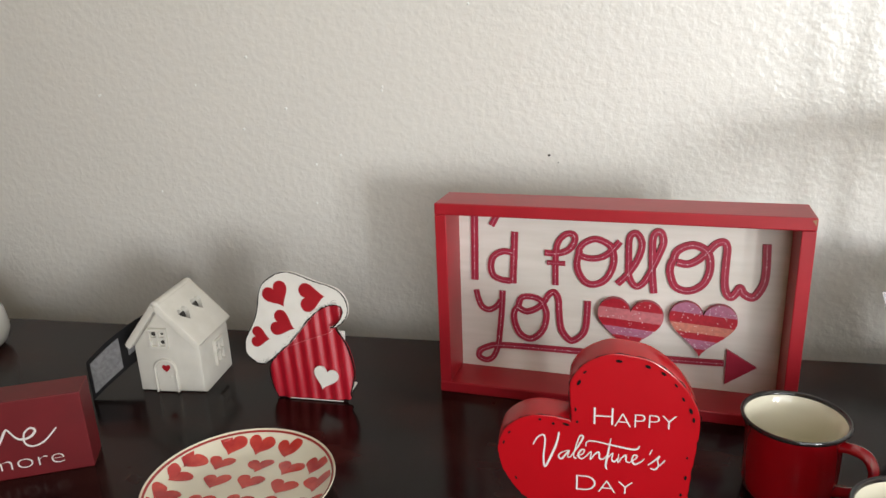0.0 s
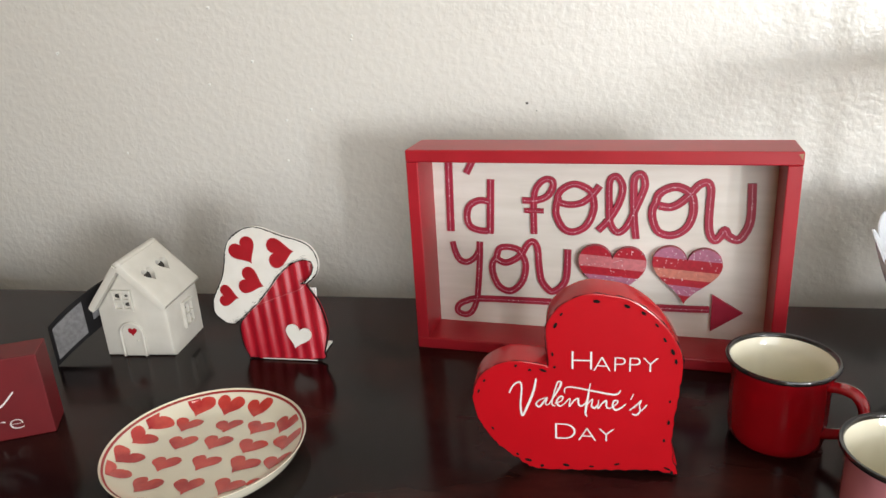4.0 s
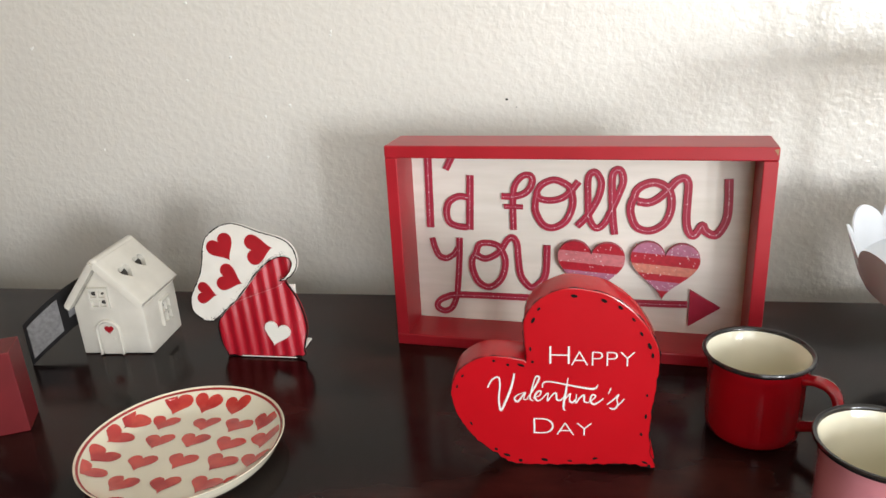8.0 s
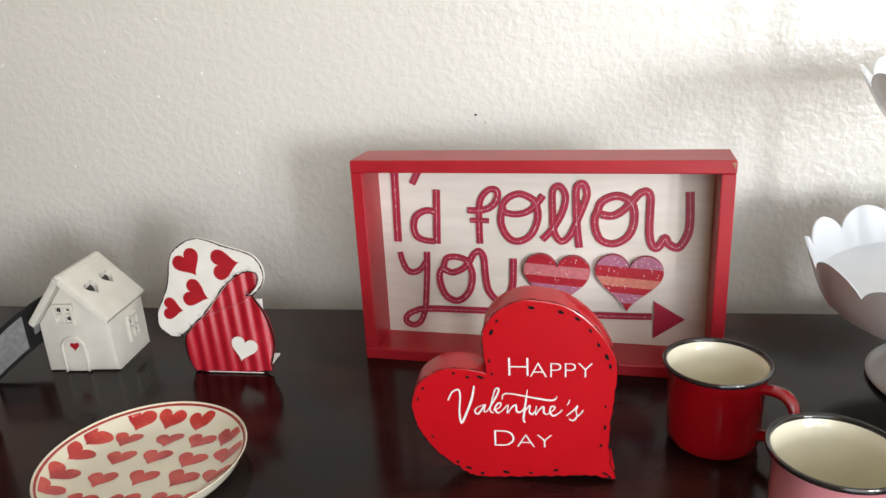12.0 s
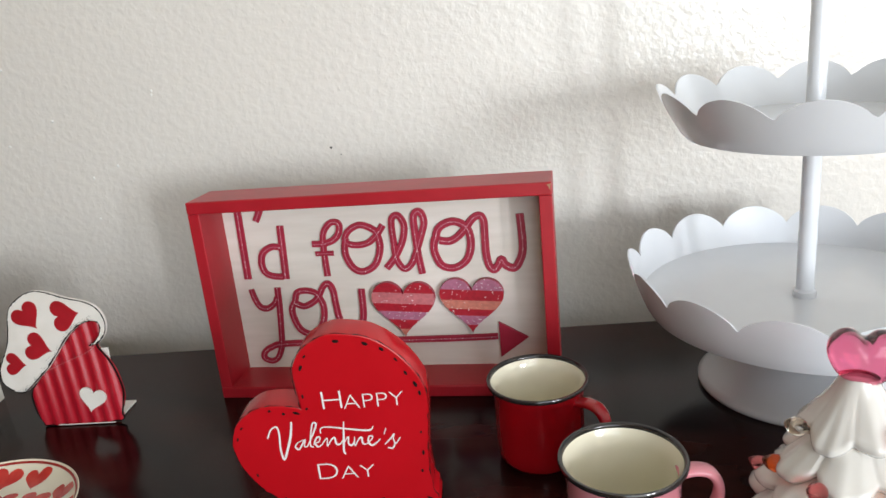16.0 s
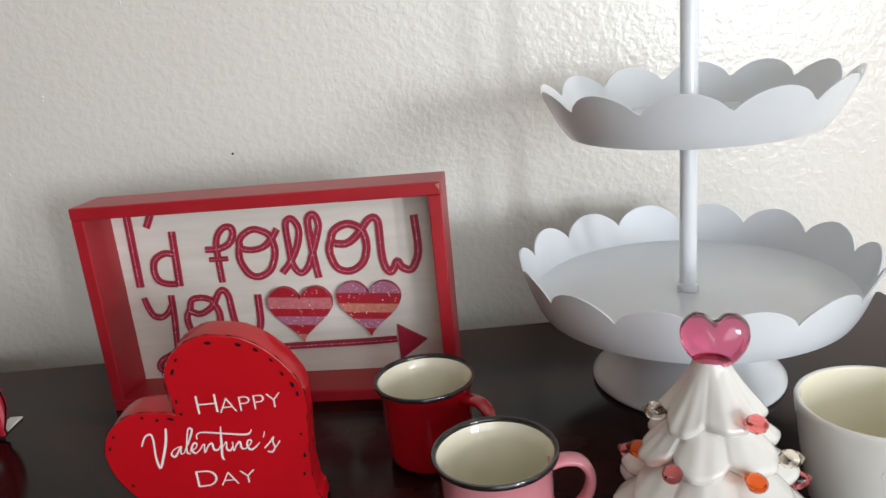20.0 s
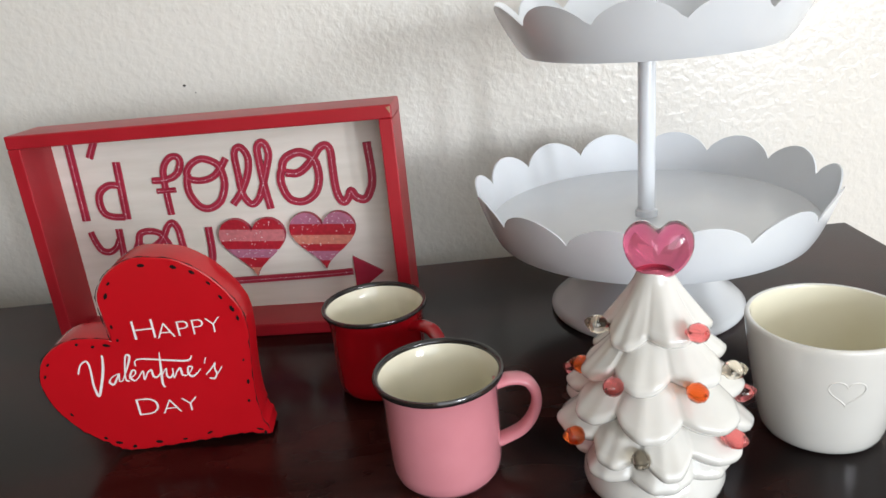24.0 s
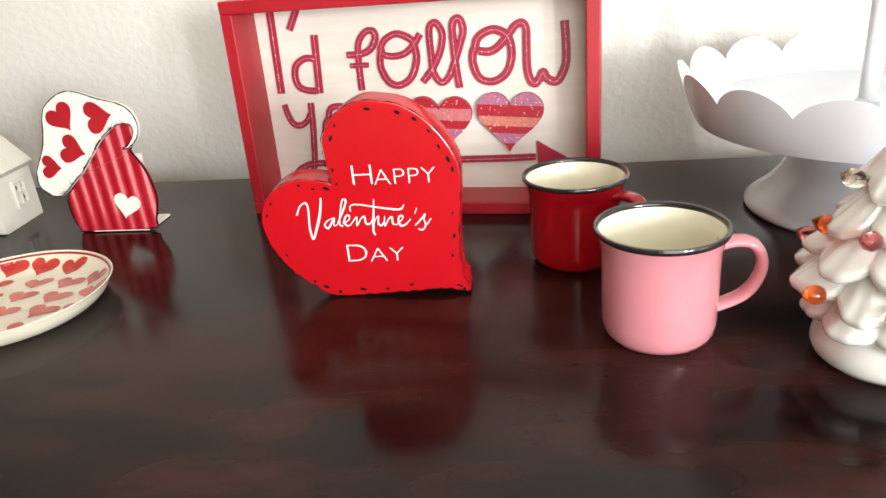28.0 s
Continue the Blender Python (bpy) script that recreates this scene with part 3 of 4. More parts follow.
# ---- enamel-style mugs ----
def mug(name, m, glaze, label, scale=1.0, tall=1.0, handle=0.0, group="enamel-style mugs"):
    t = thing(name, m @ Matrix.Diagonal((1, 1, 1, 1)), label, "mug", group)
    s, h = scale, tall
    body = [(0.0, 0.0), (0.027, 0.0), (0.0305, 0.0012), (0.0328, 0.0045), (0.0338, 0.010), (0.0340, 0.030), (0.0340, 0.044), (0.0346, 0.051), (0.0366, 0.0572), (0.0374, 0.0590)]
    inner = [(0.0362, 0.0600), (0.0340, 0.0560), (0.0322, 0.050), (0.0318, 0.030), (0.0312, 0.010), (0.0285, 0.0045), (0.0, 0.0035)]
    rim = [(0.0373, 0.0584), (0.0386, 0.0593), (0.0390, 0.0606), (0.0383, 0.0618), (0.0368, 0.0618), (0.0356, 0.0606), (0.0357, 0.0592)]
    part("body", lathe("body", [(r * s, z * h) for r, z in body], glaze), t)
    part("inside", lathe("inside", [(r * s, z * h) for r, z in inner], M_CREAM), t, "cream glazed inside")
    part("rim", lathe("rim", [(r * s, z * h) for r, z in rim], M_RIM, closed=True), t, "black glazed rim")
    c, sn = math.cos(radians(handle)), math.sin(radians(handle))
    path = [Vector((r * s * c, r * s * sn, z * h)) for r, z in ((0.0325, 0.0500), (0.042, 0.0520), (0.0515, 0.0500), (0.0568, 0.0415), (0.0552, 0.0310), (0.0475, 0.0215), (0.0325, 0.0150))]
    part("handle", tube("handle", path, 0.0125 * s, 0.0068 * s, glaze, Vector((-sn, c, 0))), t)
    return t


mug("mug", pose(0.2791, -0.1089, 0), M_MUG_RED, "dark red glazed mug with a black rim", 0.928, 1.012, -36)
mug("mug", pose(0.3200, -0.2140, 0), M_MUG_PINK, "pink glazed mug with a black rim", 0.934, 1.065, -1)

# ---- white mug with a pressed heart ----
white_mug = thing("white_mug", pose(0.5389, -0.2087, 0, 0, 0, 2) @ Matrix.Scale(0.967, 4), "white glazed mug with a pressed heart outline", "mug")
MUG_SIDE = [(0.0, 0.0), (0.027, 0.0), (0.0310, 0.0006), (0.0332, 0.0025), (0.0347, 0.0060), (0.0362, 0.0120), (0.0385, 0.0240), (0.0411, 0.0400), (0.0435, 0.0560), (0.0450, 0.0690), (0.0453, 0.0722),
            (0.0448, 0.0736), (0.0436, 0.0741), (0.0424, 0.0735), (0.0418, 0.0715), (0.0405, 0.060), (0.0370, 0.040), (0.0325, 0.018), (0.027, 0.0075), (0.0, 0.005)]
part("body", lathe("body", MUG_SIDE[:14], M_CERAMIC, 96, wobble=0.006), white_mug)
part("inside", lathe("inside", MUG_SIDE[13:], M_CREAM, 96, wobble=0.006), white_mug, "cream glazed inside")
hl = []
HEART_TURN = radians(-106)
for p in heart_line(0.0185, 40):
    z = 0.0465 + p.y * 0.95
    r = 0.0411 + (z - 0.040) * 0.15 - 0.00036
    a = HEART_TURN + p.x / r
    hl.append(Vector((r * math.cos(a), r * math.sin(a), z)))
part("pressed_heart", tube("pressed_heart", hl[::2] + [hl[0]], 0.0013, 0.0012, M_CERAMIC, Vector((math.cos(HEART_TURN), math.sin(HEART_TURN), 0)), 8), white_mug)

# ---- two-tier stand ----
stand = thing("tiered_stand", pose(0.4890, -0.0330, 0), "white metal two-tier stand with scalloped trays", "tiered stand")


def tray(name, z0, r0, r1, z_valley, z_peak, lobes, phase, sunk=0.009, x=0.0, y=0.0):
    n, rows = lobes * 16, 7
    verts, faces = [], []
    for skin, off in ((0, 0.0), (1, -0.0012)):
        for j in range(rows + 1):
            for k in range(n):
                a = 2 * math.pi * k / n
                bow = abs(math.sin(lobes * (a - radians(phase)) / 2)) ** 0.62
                top = z_valley + (z_peak - z_valley) * bow
                f = j / rows
                low = z0 + sunk * skin
                z = low + (top - low) * f
                g = (z - z0) / (z_peak - z0)
                r = r0 + (r1 - r0) * (g ** 0.8) + off
                verts.append((x + r * math.cos(a), y + r * math.sin(a), z))
    w = (rows + 1) * n
    for skin in (0, 1):
        for j in range(rows):
            for k in range(n):
                k2 = (k + 1) % n
                b = skin * w + j * n
                faces.append((b + k, b + k2, b + n + k2, b + n + k))
        faces.append(tuple(skin * w + k for k in range(n)))
    for k in range(n):
        k2 = (k + 1) % n
        b = rows * n
        faces.append((b + k, b + k2, w + b + k2, w + b + k))
    return sharpen(mesh(name, verts, faces, M_STAND, True), 40)


part("lower_tray", tray("lower_tray", 0.0725, 0.1170, 0.1325, 0.0980, 0.1140, 14, -1.5), stand, "white scalloped metal tray", pose(0.0015, -0.0010, 0, 0.5, 0, 0))
part("upper_tray", tray("upper_tray", 0.2075, 0.0895, 0.1108, 0.2295, 0.2448, 12, 23.8, 0.005), stand, "white scalloped metal tray", pose(0.0020, -0.0030, 0) @ Matrix.Translation((0, 0, 0.23)) @ pose(0, 0, 0, 0.5, -0.3, 0) @ Matrix.Translation((0, 0, -0.23)))
part("foot", lathe("foot", [(0.0, 0.0), (0.0743, 0.0), (0.0762, 0.002), (0.0762, 0.0045), (0.0723, 0.0083), (0.0621, 0.0165), (0.0515, 0.030), (0.0447, 0.0455), (0.0418, 0.060), (0.0427, 0.0722), (0.0, 0.0722)], M_STAND), stand, "", pose(0.0030, 0.0080, 0))
part("pole", lathe("pole", [(0.0, 0.0755), (0.0082, 0.0755), (0.0082, 0.0860), (0.0064, 0.0872), (0.0064, 0.395), (0.005, 0.399), (0.0, 0.400)], M_STAND, 32), stand, "", pose(-0.0015, -0.0075, 0))

# ---- ceramic tree ----
tree = thing("ceramic_tree", pose(0.4311, -0.2411, 0), "white glazed ceramic tree with coloured plastic bulbs", "ceramic tree")
part("base", lathe("base", [(0.0, 0.0), (0.028, 0.0), (0.0335, 0.0015), (0.0362, 0.005), (0.0369, 0.009), (0.0360, 0.0132), (0.0338, 0.018), (0.031, 0.0235), (0.029, 0.031), (0.0, 0.033)], M_CERAMIC, wobble=0.02), tree)
# rows of leaves, from the foot up: tip height, root height, reach, root radius, how many, turn of the first
LEAVES = [(0.0250, 0.0500, 0.0410, 0.0270, 7, -101), (0.0415, 0.0700, 0.0490, 0.0230, 8, -134), (0.0580, 0.0880, 0.0445, 0.0170, 7, -111),
          (0.0760, 0.1060, 0.0350, 0.0105, 6, -120), (0.0950, 0.1240, 0.0256, 0.0085, 5, -80)]


def tree_body():
    """Rows of plump drooping leaves round a cone: each row is a skirt with a scalloped hem, uneven in width, tucked under."""
    verts, faces = [], []
    rng = random.Random(11)
    per, rows = 24, 14
    for z_tip, z_root, reach, root, count, turn in LEAVES:
        n = count * per
        wide = [rng.uniform(0.72, 1.30) for _ in range(count)]
        wide = [w / sum(wide) * 2 * math.pi for w in wide]
        edge = [radians(turn) - wide[0] / 2]
        for w in wide:
            edge.append(edge[-1] + w)
        lobes = [(rng.uniform(0.96, 1.05), rng.uniform(-0.0028, 0.0028), rng.uniform(0, 6), rng.uniform(-0.25, 0.25), rng.uniform(0.6, 1.3)) for _ in range(count)]
        start = len(verts)
        for j in range(rows + 6):
            for k in range(n):
                i = k // per
                grow, drop, ph, skew, flute = lobes[i]
                u = -1 + 2 * ((k % per) + 0.5) / per
                a = edge[i] + wide[i] * (u + 1) / 2
                bow = 1 - abs(u) ** 2.0
                span = 0.84 + 0.16 * bow
                s = min(1.0, j / rows) * span
                open_ = s * s * (3 - 2 * s)
                r = root + (reach * grow - root) * s ** 1.40 - 0.045 * reach * abs(u) ** 3 * open_
                r += 0.00040 * flute * math.sin(10.0 * u + ph) * bow * open_ * open_ + 0.030 * reach * math.exp(-((u - skew) / 0.5) ** 2) * open_
                z = z_root + (z_tip + drop * bow - z_root) * s ** 0.95 + 0.0012 * math.sin(math.pi * s) * bow
                lip = j - rows
                if lip > 0:
                    r -= (0, -0.0003, 0.0004, 0.0022, 0.0080, 0.0190)[lip]
                    z -= (0, 0.0016, 0.0036, 0.0052, 0.0048, -0.0010)[lip]
                verts.append(Vector((r * math.cos(a), r * math.sin(a), z)))
        for j in range(rows + 5):
            for k in range(n):
                k2 = (k + 1) % n
                b = start + j * n
                faces.append((b + k, b + n + k, b + n + k2, b + k2))
    n = 48
    core = [(0.029, 0.014), (0.031, 0.022), (0.0310, 0.036), (0.0255, 0.056), (0.0190, 0.076), (0.0122, 0.096), (0.0088, 0.1135), (0.0090, 0.1205), (0.0080, 0.1228), (0.0, 0.1235)]
    start = len(verts)
    for r, z in core:
        verts += [Vector((r * math.cos(2 * math.pi * k / n), r * math.sin(2 * math.pi * k / n), z)) for k in range(n)]
    for i in range(len(core) - 1):
        for k in range(n):
            k2 = (k + 1) % n
            faces.append((start + i * n + k, start + i * n + k2, start + (i + 1) * n + k2, start + (i + 1) * n + k))
    return sharpen(mesh("body", verts, faces, M_CERAMIC, True), 75)


part("body", tree_body(), tree)


def bulb_mesh(material):
    prof = [(0.0, -0.0040), (0.0020, -0.003), (0.0024, 0.0), (0.0044, 0.0016), (0.0050, 0.0042), (0.0042, 0.0074), (0.0021, 0.0102), (0.0, 0.0118)]
    return lathe("bulb", prof, material, 10)


BULBS = {"orange": bulb_mesh(M_BULB_ORANGE), "coral": bulb_mesh(M_BULB_CORAL), "clear": bulb_mesh(M_BULB_CLEAR)}
for x, y, z, colour in ((-0.0300, 0.0040, 0.0700, "orange"), (0.0089, -0.0245, 0.1000, "coral"), (-0.0231, -0.0210, 0.0735, "coral"), (0.0069, -0.0330, 0.0745, "orange"),
                        (-0.0391, -0.0140, 0.0425, "orange"), (-0.0161, -0.0350, 0.0420, "clear"), (0.0229, -0.0345, 0.0480, "coral"), (-0.0232, -0.0013, 0.0950, "clear"),
                        (0.0270, -0.0175, 0.0735, "clear"), (0.0355, -0.0095, 0.0540, "coral"), (-0.0310, 0.0205, 0.0565, "coral")):
    d = Vector((x, y, 0.010)).normalized()
    q = d.to_track_quat("Z", "Y").to_matrix().to_4x4()
    part("bulb", BULBS[colour], tree, colour + " faceted plastic bulb", Matrix.Translation(Vector((x, y, z)) + d * 0.0018) @ q)
half_heart = [(0.0, 0.0098), (0.0050, 0.0136), (0.0105, 0.0135), (0.0152, 0.0085), (0.0160, 0.0015), (0.0130, -0.0065), (0.0075, -0.0125), (0.0025, -0.0145)]
hb = spline([Vector(p) for p in half_heart + [(-x, y) for x, y in reversed(half_heart[1:])]], 4, True)
verts, faces = [], []
levels = 13
for j in range(levels):
    f = math.cos(math.pi * j / (levels - 1))
    k = max((1 - abs(f) ** 2.4) ** (1 / 2.4), 0.02)
    for p in hb:
        verts.append((p.x * k * 1.03, f * 0.0098, p.y * k * 1.01))
nh = len(hb)
for j in range(levels - 1):
    for k in range(nh):
        k2 = (k + 1) % nh
        faces.append((j * nh + k, j * nh + k2, (j + 1) * nh + k2, (j + 1) * nh + k))
faces += [tuple(range(nh)), tuple((levels - 1) * nh + k for k in range(nh))]
topper_pose = pose(0.0012, -0.001, 0.1338, 0, 0, -18)
topper = part("heart_topper", mesh("heart_topper", verts, faces, M_GEM_PINK, True), tree, "translucent red-pink plastic heart", topper_pose)
# ---- heart plate ----
PX, PYY, PR = -0.1157, -0.1760, 0.0702
plate = thing("plate", pose(PX, PYY, 0), "ivory glazed plate with painted red hearts", "plate")


def plate_z(r):
    f = max(0.0, (r - 0.047) / (PR - 0.047))
    return 0.0042 + 0.0108 * f ** 1.9


prof = [(0.0, 0.0010), (0.049, 0.0010), (0.050, 0.0), (0.056, 0.0), (0.0585, 0.0008), (0.0630, 0.0035), (0.0668, 0.0075), (0.0690, 0.0115), (0.0700, 0.0140), (PR + 0.0007, 0.0152), (PR + 0.0001, 0.0156)]
prof += [(r, plate_z(r)) for r in (PR - 0.0010, 0.067, 0.065, 0.063, 0.060, 0.057, 0.054, 0.051, 0.047, 0.030, 0.0)]
part("body", lathe("body", prof, M_PLATE, 96), plate)
part("rim_line", lathe("rim_line", [(PR - r, plate_z(PR - r) + 0.0003) for r in (0.0024, 0.0016, 0.0009)], M_RIMLINE, 96), plate, "thin red-brown painted rim line")
rng = random.Random(11)
PLATE_HEARTS = [(-33, 52), (-10, 56), (15, 55), (-57, 27), (-33, 31), (-1, 33), (24, 33), (46, 36), (-58, 8), (-26, 9), (0, 12), (28, 10), (54, 16), (-56, -15), (-25, -16), (3, -12), (31, -11), (55, -8),
                (-55, -36), (-26, -40), (4, -37), (32, -35), (56, -34), (-11, -64), (16, -64)]
for cx, cy in PLATE_HEARTS:
    far = math.hypot(cx, cy)
    pull = 0.001 * (min(far, 55 + 0.80 * (far - 55)) / far if far > 55 else 1.0)
    cx, cy = cx * pull, cy * pull
    size = 0.0194 * rng.uniform(0.94, 1.06)
    lobe = rng.uniform(0.10, 0.34)
    shape = [p + Vector((0.26 * p.x * (p.x > 0) + 0.04 * p.x * (p.x < 0) - 0.0010, (lobe * 0.5 - 0.02) * p.x * (p.x > 0))) for p in heart_line(size, 28)]
    shape = turned(shape, rng.uniform(-14, 8), cx, cy, 1.0)
    shape = [p + Vector((0.00030 * math.sin(k * math.pi / 28) * math.sin(1.3 * k + cx * 900), 0.00030 * math.sin(k * math.pi / 28) * math.sin(1.7 * k + cy * 700))) for k, p in enumerate(shape)]
    hub = Vector((cx, cy - size * 0.16))
    verts = [hub] + [hub.lerp(p, f) for f in (0.25, 0.5, 0.75, 1.0) for p in shape]
    verts = [v if v.length < PR - 0.0034 else v.normalized() * (PR - 0.0034) for v in verts]
    n = len(shape)
    faces = [(0, 1 + k, 1 + (k + 1) % n) for k in range(n)]
    for ring in (0, 1, 2):
        b = 1 + ring * n
        faces += [(b + k, b + (k + 1) % n, b + n + (k + 1) % n, b + n + k) for k in range(n)]
    part("painted_heart", mesh("painted_heart", [(v.x, v.y, plate_z(v.length) + 0.00035) for v in verts], faces, M_WATERCOLOUR, True), plate)

# ---- clay house ----
house = thing("ceramic_house", pose(-0.2575, -0.0344, 0, 0, 0, 3.6) @ Matrix.Scale(1.005, 4), "small unglazed white ceramic house with a gabled roof", "ceramic house")
HW, HD, HE, HP, APEX = 0.0335, 0.060, 0.0475, 0.0865, -0.0028
gable = [Vector(p) for p in ((-HW, 0.0), (HW, 0.0), (HW, HE), (APEX, HP), (-HW, HE))]
part("wall", prism("wall", gable, 0, HD, M_BISQUE, 0.0036), house)


def roof_slab(side, length, holes=()):
    """A thick slope from the ridge to the eave; heart-shaped holes go into it."""
    d = Vector((side * HW - APEX, 0, HE - HP)).normalized()
    up = Vector((-d.z * side, 0, d.x * side))
    ridge = Vector((APEX, 0, HP))
    y0, y1, thick, e = -0.006, HD + 0.004, 0.0070, 0.0030
    at = lambda u, y, h: ridge + d * u + Vector((0, y, 0)) + up * h
    bm = bmesh.new()
    rings = []
    for off, h in ((0.0, 0.0), (0.0, thick - e), (e * 0.3, thick - e * 0.3), (e, thick)):
        rings.append([bm.verts.new(at(u, y, h)) for u, y in ((-0.002 + off * 0.3, y0 + off), (length - off, y0 + off), (length - off, y1 - off), (-0.002 + off * 0.3, y1 - off))])
    bm.faces.new(rings[0])
    for a, b in zip(rings, rings[1:]):
        for k in range(4):
            bm.faces.new((a[k], a[(k + 1) % 4], b[(k + 1) % 4], b[k]))
    top = rings[-1]
    if not holes:
        bm.faces.new(top)
    else:
        edges = [bm.edges.get((top[k], top[(k + 1) % 4])) for k in range(4)]
        for u, y in holes:
            loop = [(u - p.y, y + p.x) for p in heart_line(0.0165, 26)]
            hi, lo = [bm.verts.new(at(a, b, thick)) for a, b in loop], [bm.verts.new(at(a, b, 0.0012)) for a, b in loop]
            n = len(loop)
            for k in range(n):
                bm.faces.new((hi[k], hi[(k + 1) % n], lo[(k + 1) % n], lo[k]))
                edges.append(bm.edges.get((hi[k], hi[(k + 1) % n])))
        bmesh.ops.triangle_fill(bm, edges=edges, use_beauty=True, normal=up)
    bmesh.ops.recalc_face_normals(bm, faces=bm.faces)
    me = bpy.data.meshes.new("roof_slope")
    bm.to_mesh(me)
    bm.free()
    me.materials.append(M_BISQUE)
    me.polygons.foreach_set("use_smooth", [True] * len(me.polygons))
    return sharpen(me, 40), at


slope_mesh, on_slope = roof_slab(1, 0.0525, ((0.021, 0.015), (0.021, 0.041)))
roof_right = part("roof_slope", slope_mesh, house)
part("roof_slope", roof_slab(-1, 0.0500)[0], house)
# a dark sheet on each hole's bottom paints the shade in it
for y in (0.015, 0.041):
    cut = [on_slope(0.021 - p.y * 1.02, y + p.x * 1.02, 0.0016) for p in heart_line(0.0165, 26)]
    part("heart_hole", mesh("heart_hole", cut, [tuple(range(len(cut)))], M_HOLE_SHADE), roof_right, "bottom of a heart-shaped hole, its shade painted dark")
part("ridge", tube("ridge", [Vector((APEX, -0.0045, HP + 0.0050)), Vector((APEX, 0.03, HP + 0.0052)), Vector((APEX, HD + 0.0025, HP + 0.0050))], 0.0080, 0.0060, M_BISQUE, Vector((1, 0, 0)), 12), house)


def house_window(x, z, w, h, m):
    """A raised frame and cross round four sunk panes."""
    f = part("window_frame", box("window_frame", x - w / 2, x + w / 2, -0.0034, 0.0004, z + h / 2 - 0.0022, z + h / 2 + 0.0008, M_BISQUE, 0.0006), house, "", m)
    bars = [(x - w / 2, x + w / 2, z - h / 2 - 0.0012, z - h / 2 + 0.0018), (x - w / 2, x - w / 2 + 0.0026, z - h / 2, z + h / 2), (x + w / 2 - 0.0026, x + w / 2, z - h / 2, z + h / 2),
            (x - 0.0011, x + 0.0011, z - h / 2, z + h / 2), (x - w / 2, x + w / 2, z - 0.0011, z + 0.0011)]
    for x0, x1, z0, z1 in bars:
        part("window_bar", box("window_bar", x0, x1, -0.0030, 0.0004, z0, z1, M_BISQUE, 0.0006), f)
    # flat dark spots paint the shade of the pierced holes
    for cx, cz, r in ((x - w * 0.21, z + h * 0.22, 0.0027), (x + w * 0.21, z - h * 0.22, 0.0024), (x + w * 0.21, z + h * 0.22, 0.0014)):
        part("hole", prism("hole", [Vector((cx + r * math.cos(a), cz + 0.8 * r * math.sin(a))) for a in (k * math.pi / 5 for k in range(10))], -0.0004, 0.0006, M_HOLE_SHADE), f, "pierced window hole, its shade painted dark")


house_window(-0.0060, 0.0570, 0.019, 0.019, Matrix.Identity(4))
house_window(0.035, 0.029, 0.018, 0.024, pose(HW, 0, 0, 0, 0, 90))
arch = [Vector((-0.0085, 0.0)), Vector((0.0085, 0.0))] + [Vector((0.0085 * math.cos(a), 0.0235 + 0.0085 * math.sin(a))) for a in (math.pi * k / 12 for k in range(13))]
door = part("door", prism("door", [Vector((p.x - 0.004, p.y + 0.001)) for p in arch], -0.0012, 0.001, M_BISQUE, 0.0004), house)
arch_path = [Vector((0.0105, -0.0010, 0.001))] + [Vector((0.0105 * math.cos(a), -0.0010, 0.0240 + 0.0105 * math.sin(a))) for a in (math.pi * k / 10 for k in range(11))] + [Vector((-0.0105, -0.0010, 0.001))]
part("door_arch", tube("door_arch", [p + Vector((-0.004, 0, 0)) for p in arch_path], 0.0044, 0.0026, M_BISQUE, Vector((0, 1, 0)), 8), house)
part("door_heart", prism("door_heart", turned(heart_line(0.0085, 24), 0, -0.0025, 0.0255), -0.0019, -0.0009, M_SOFT_RED), door, "small red heart")
part("door_knob", lathe("door_knob", [(0, 0), (0.0010, 0.0004), (0.0012, 0.0012), (0.0, 0.0022)], M_BISQUE, 10), door, "", Matrix.Translation((0.0012, -0.0010, 0.017)) @ Euler((radians(90), 0, 0)).to_matrix().to_4x4())

# ---- mushroom cutout ----
mushroom = thing("mushroom_cutout", pose(-0.1148, -0.0293, 0.0005, -6.5, 0, -0.5) @ Matrix.Scale(1.007, 4), "mushroom stand-up decoration of red corrugated metal and white card", "mushroom decoration")
stem = spline([Vector(p) for p in mm([(-28, -1), (-35, 3), (-40, 12), (-42, 24), (-40, 33), (-28, 48), (-12, 64), (3, 81), (18, 92), (28, 92), (33, 87), (30, 76), (25, 70), (32, 59), (38, 44), (41, 28), (37, 11), (31, 1)])], 5, True)
stem = [Vector((p.x, max(p.y, 0.0))) for p in stem]


def corrugated(name, line, material, pitch=0.0118, depth=0.0022):
    """The outline cut from a sheet with upright waves that lean a little."""
    bm = bmesh.new()
    bm.faces.new([bm.verts.new((p.x, 0, p.y)) for p in line])
    lo, hi = min(p.x for p in line) - 0.02, max(p.x for p in line) + 0.02
    k = lo
    lean = 0.10
    while k < hi:
        bmesh.ops.bisect_plane(bm, geom=bm.verts[:] + bm.edges[:] + bm.faces[:], plane_co=(k, 0, 0), plane_no=(1, 0, lean))
        k += pitch / 8
    for v in bm.verts:
        v.co.y = -depth * 0.5 - depth * 0.5 * math.cos(2 * math.pi * (v.co.x + lean * v.co.z) / pitch)
    got = bmesh.ops.extrude_face_region(bm, geom=bm.faces[:])
    for v in got["geom"]:
        if isinstance(v, bmesh.types.BMVert):
            v.co.y += 0.0022
    bmesh.ops.recalc_face_normals(bm, faces=bm.faces)
    me = bpy.data.meshes.new(name)
    bm.to_mesh(me)
    bm.free()
    me.materials.append(material)
    me.polygons.foreach_set("use_smooth", [True] * len(me.polygons))
    return sharpen(me, 50)


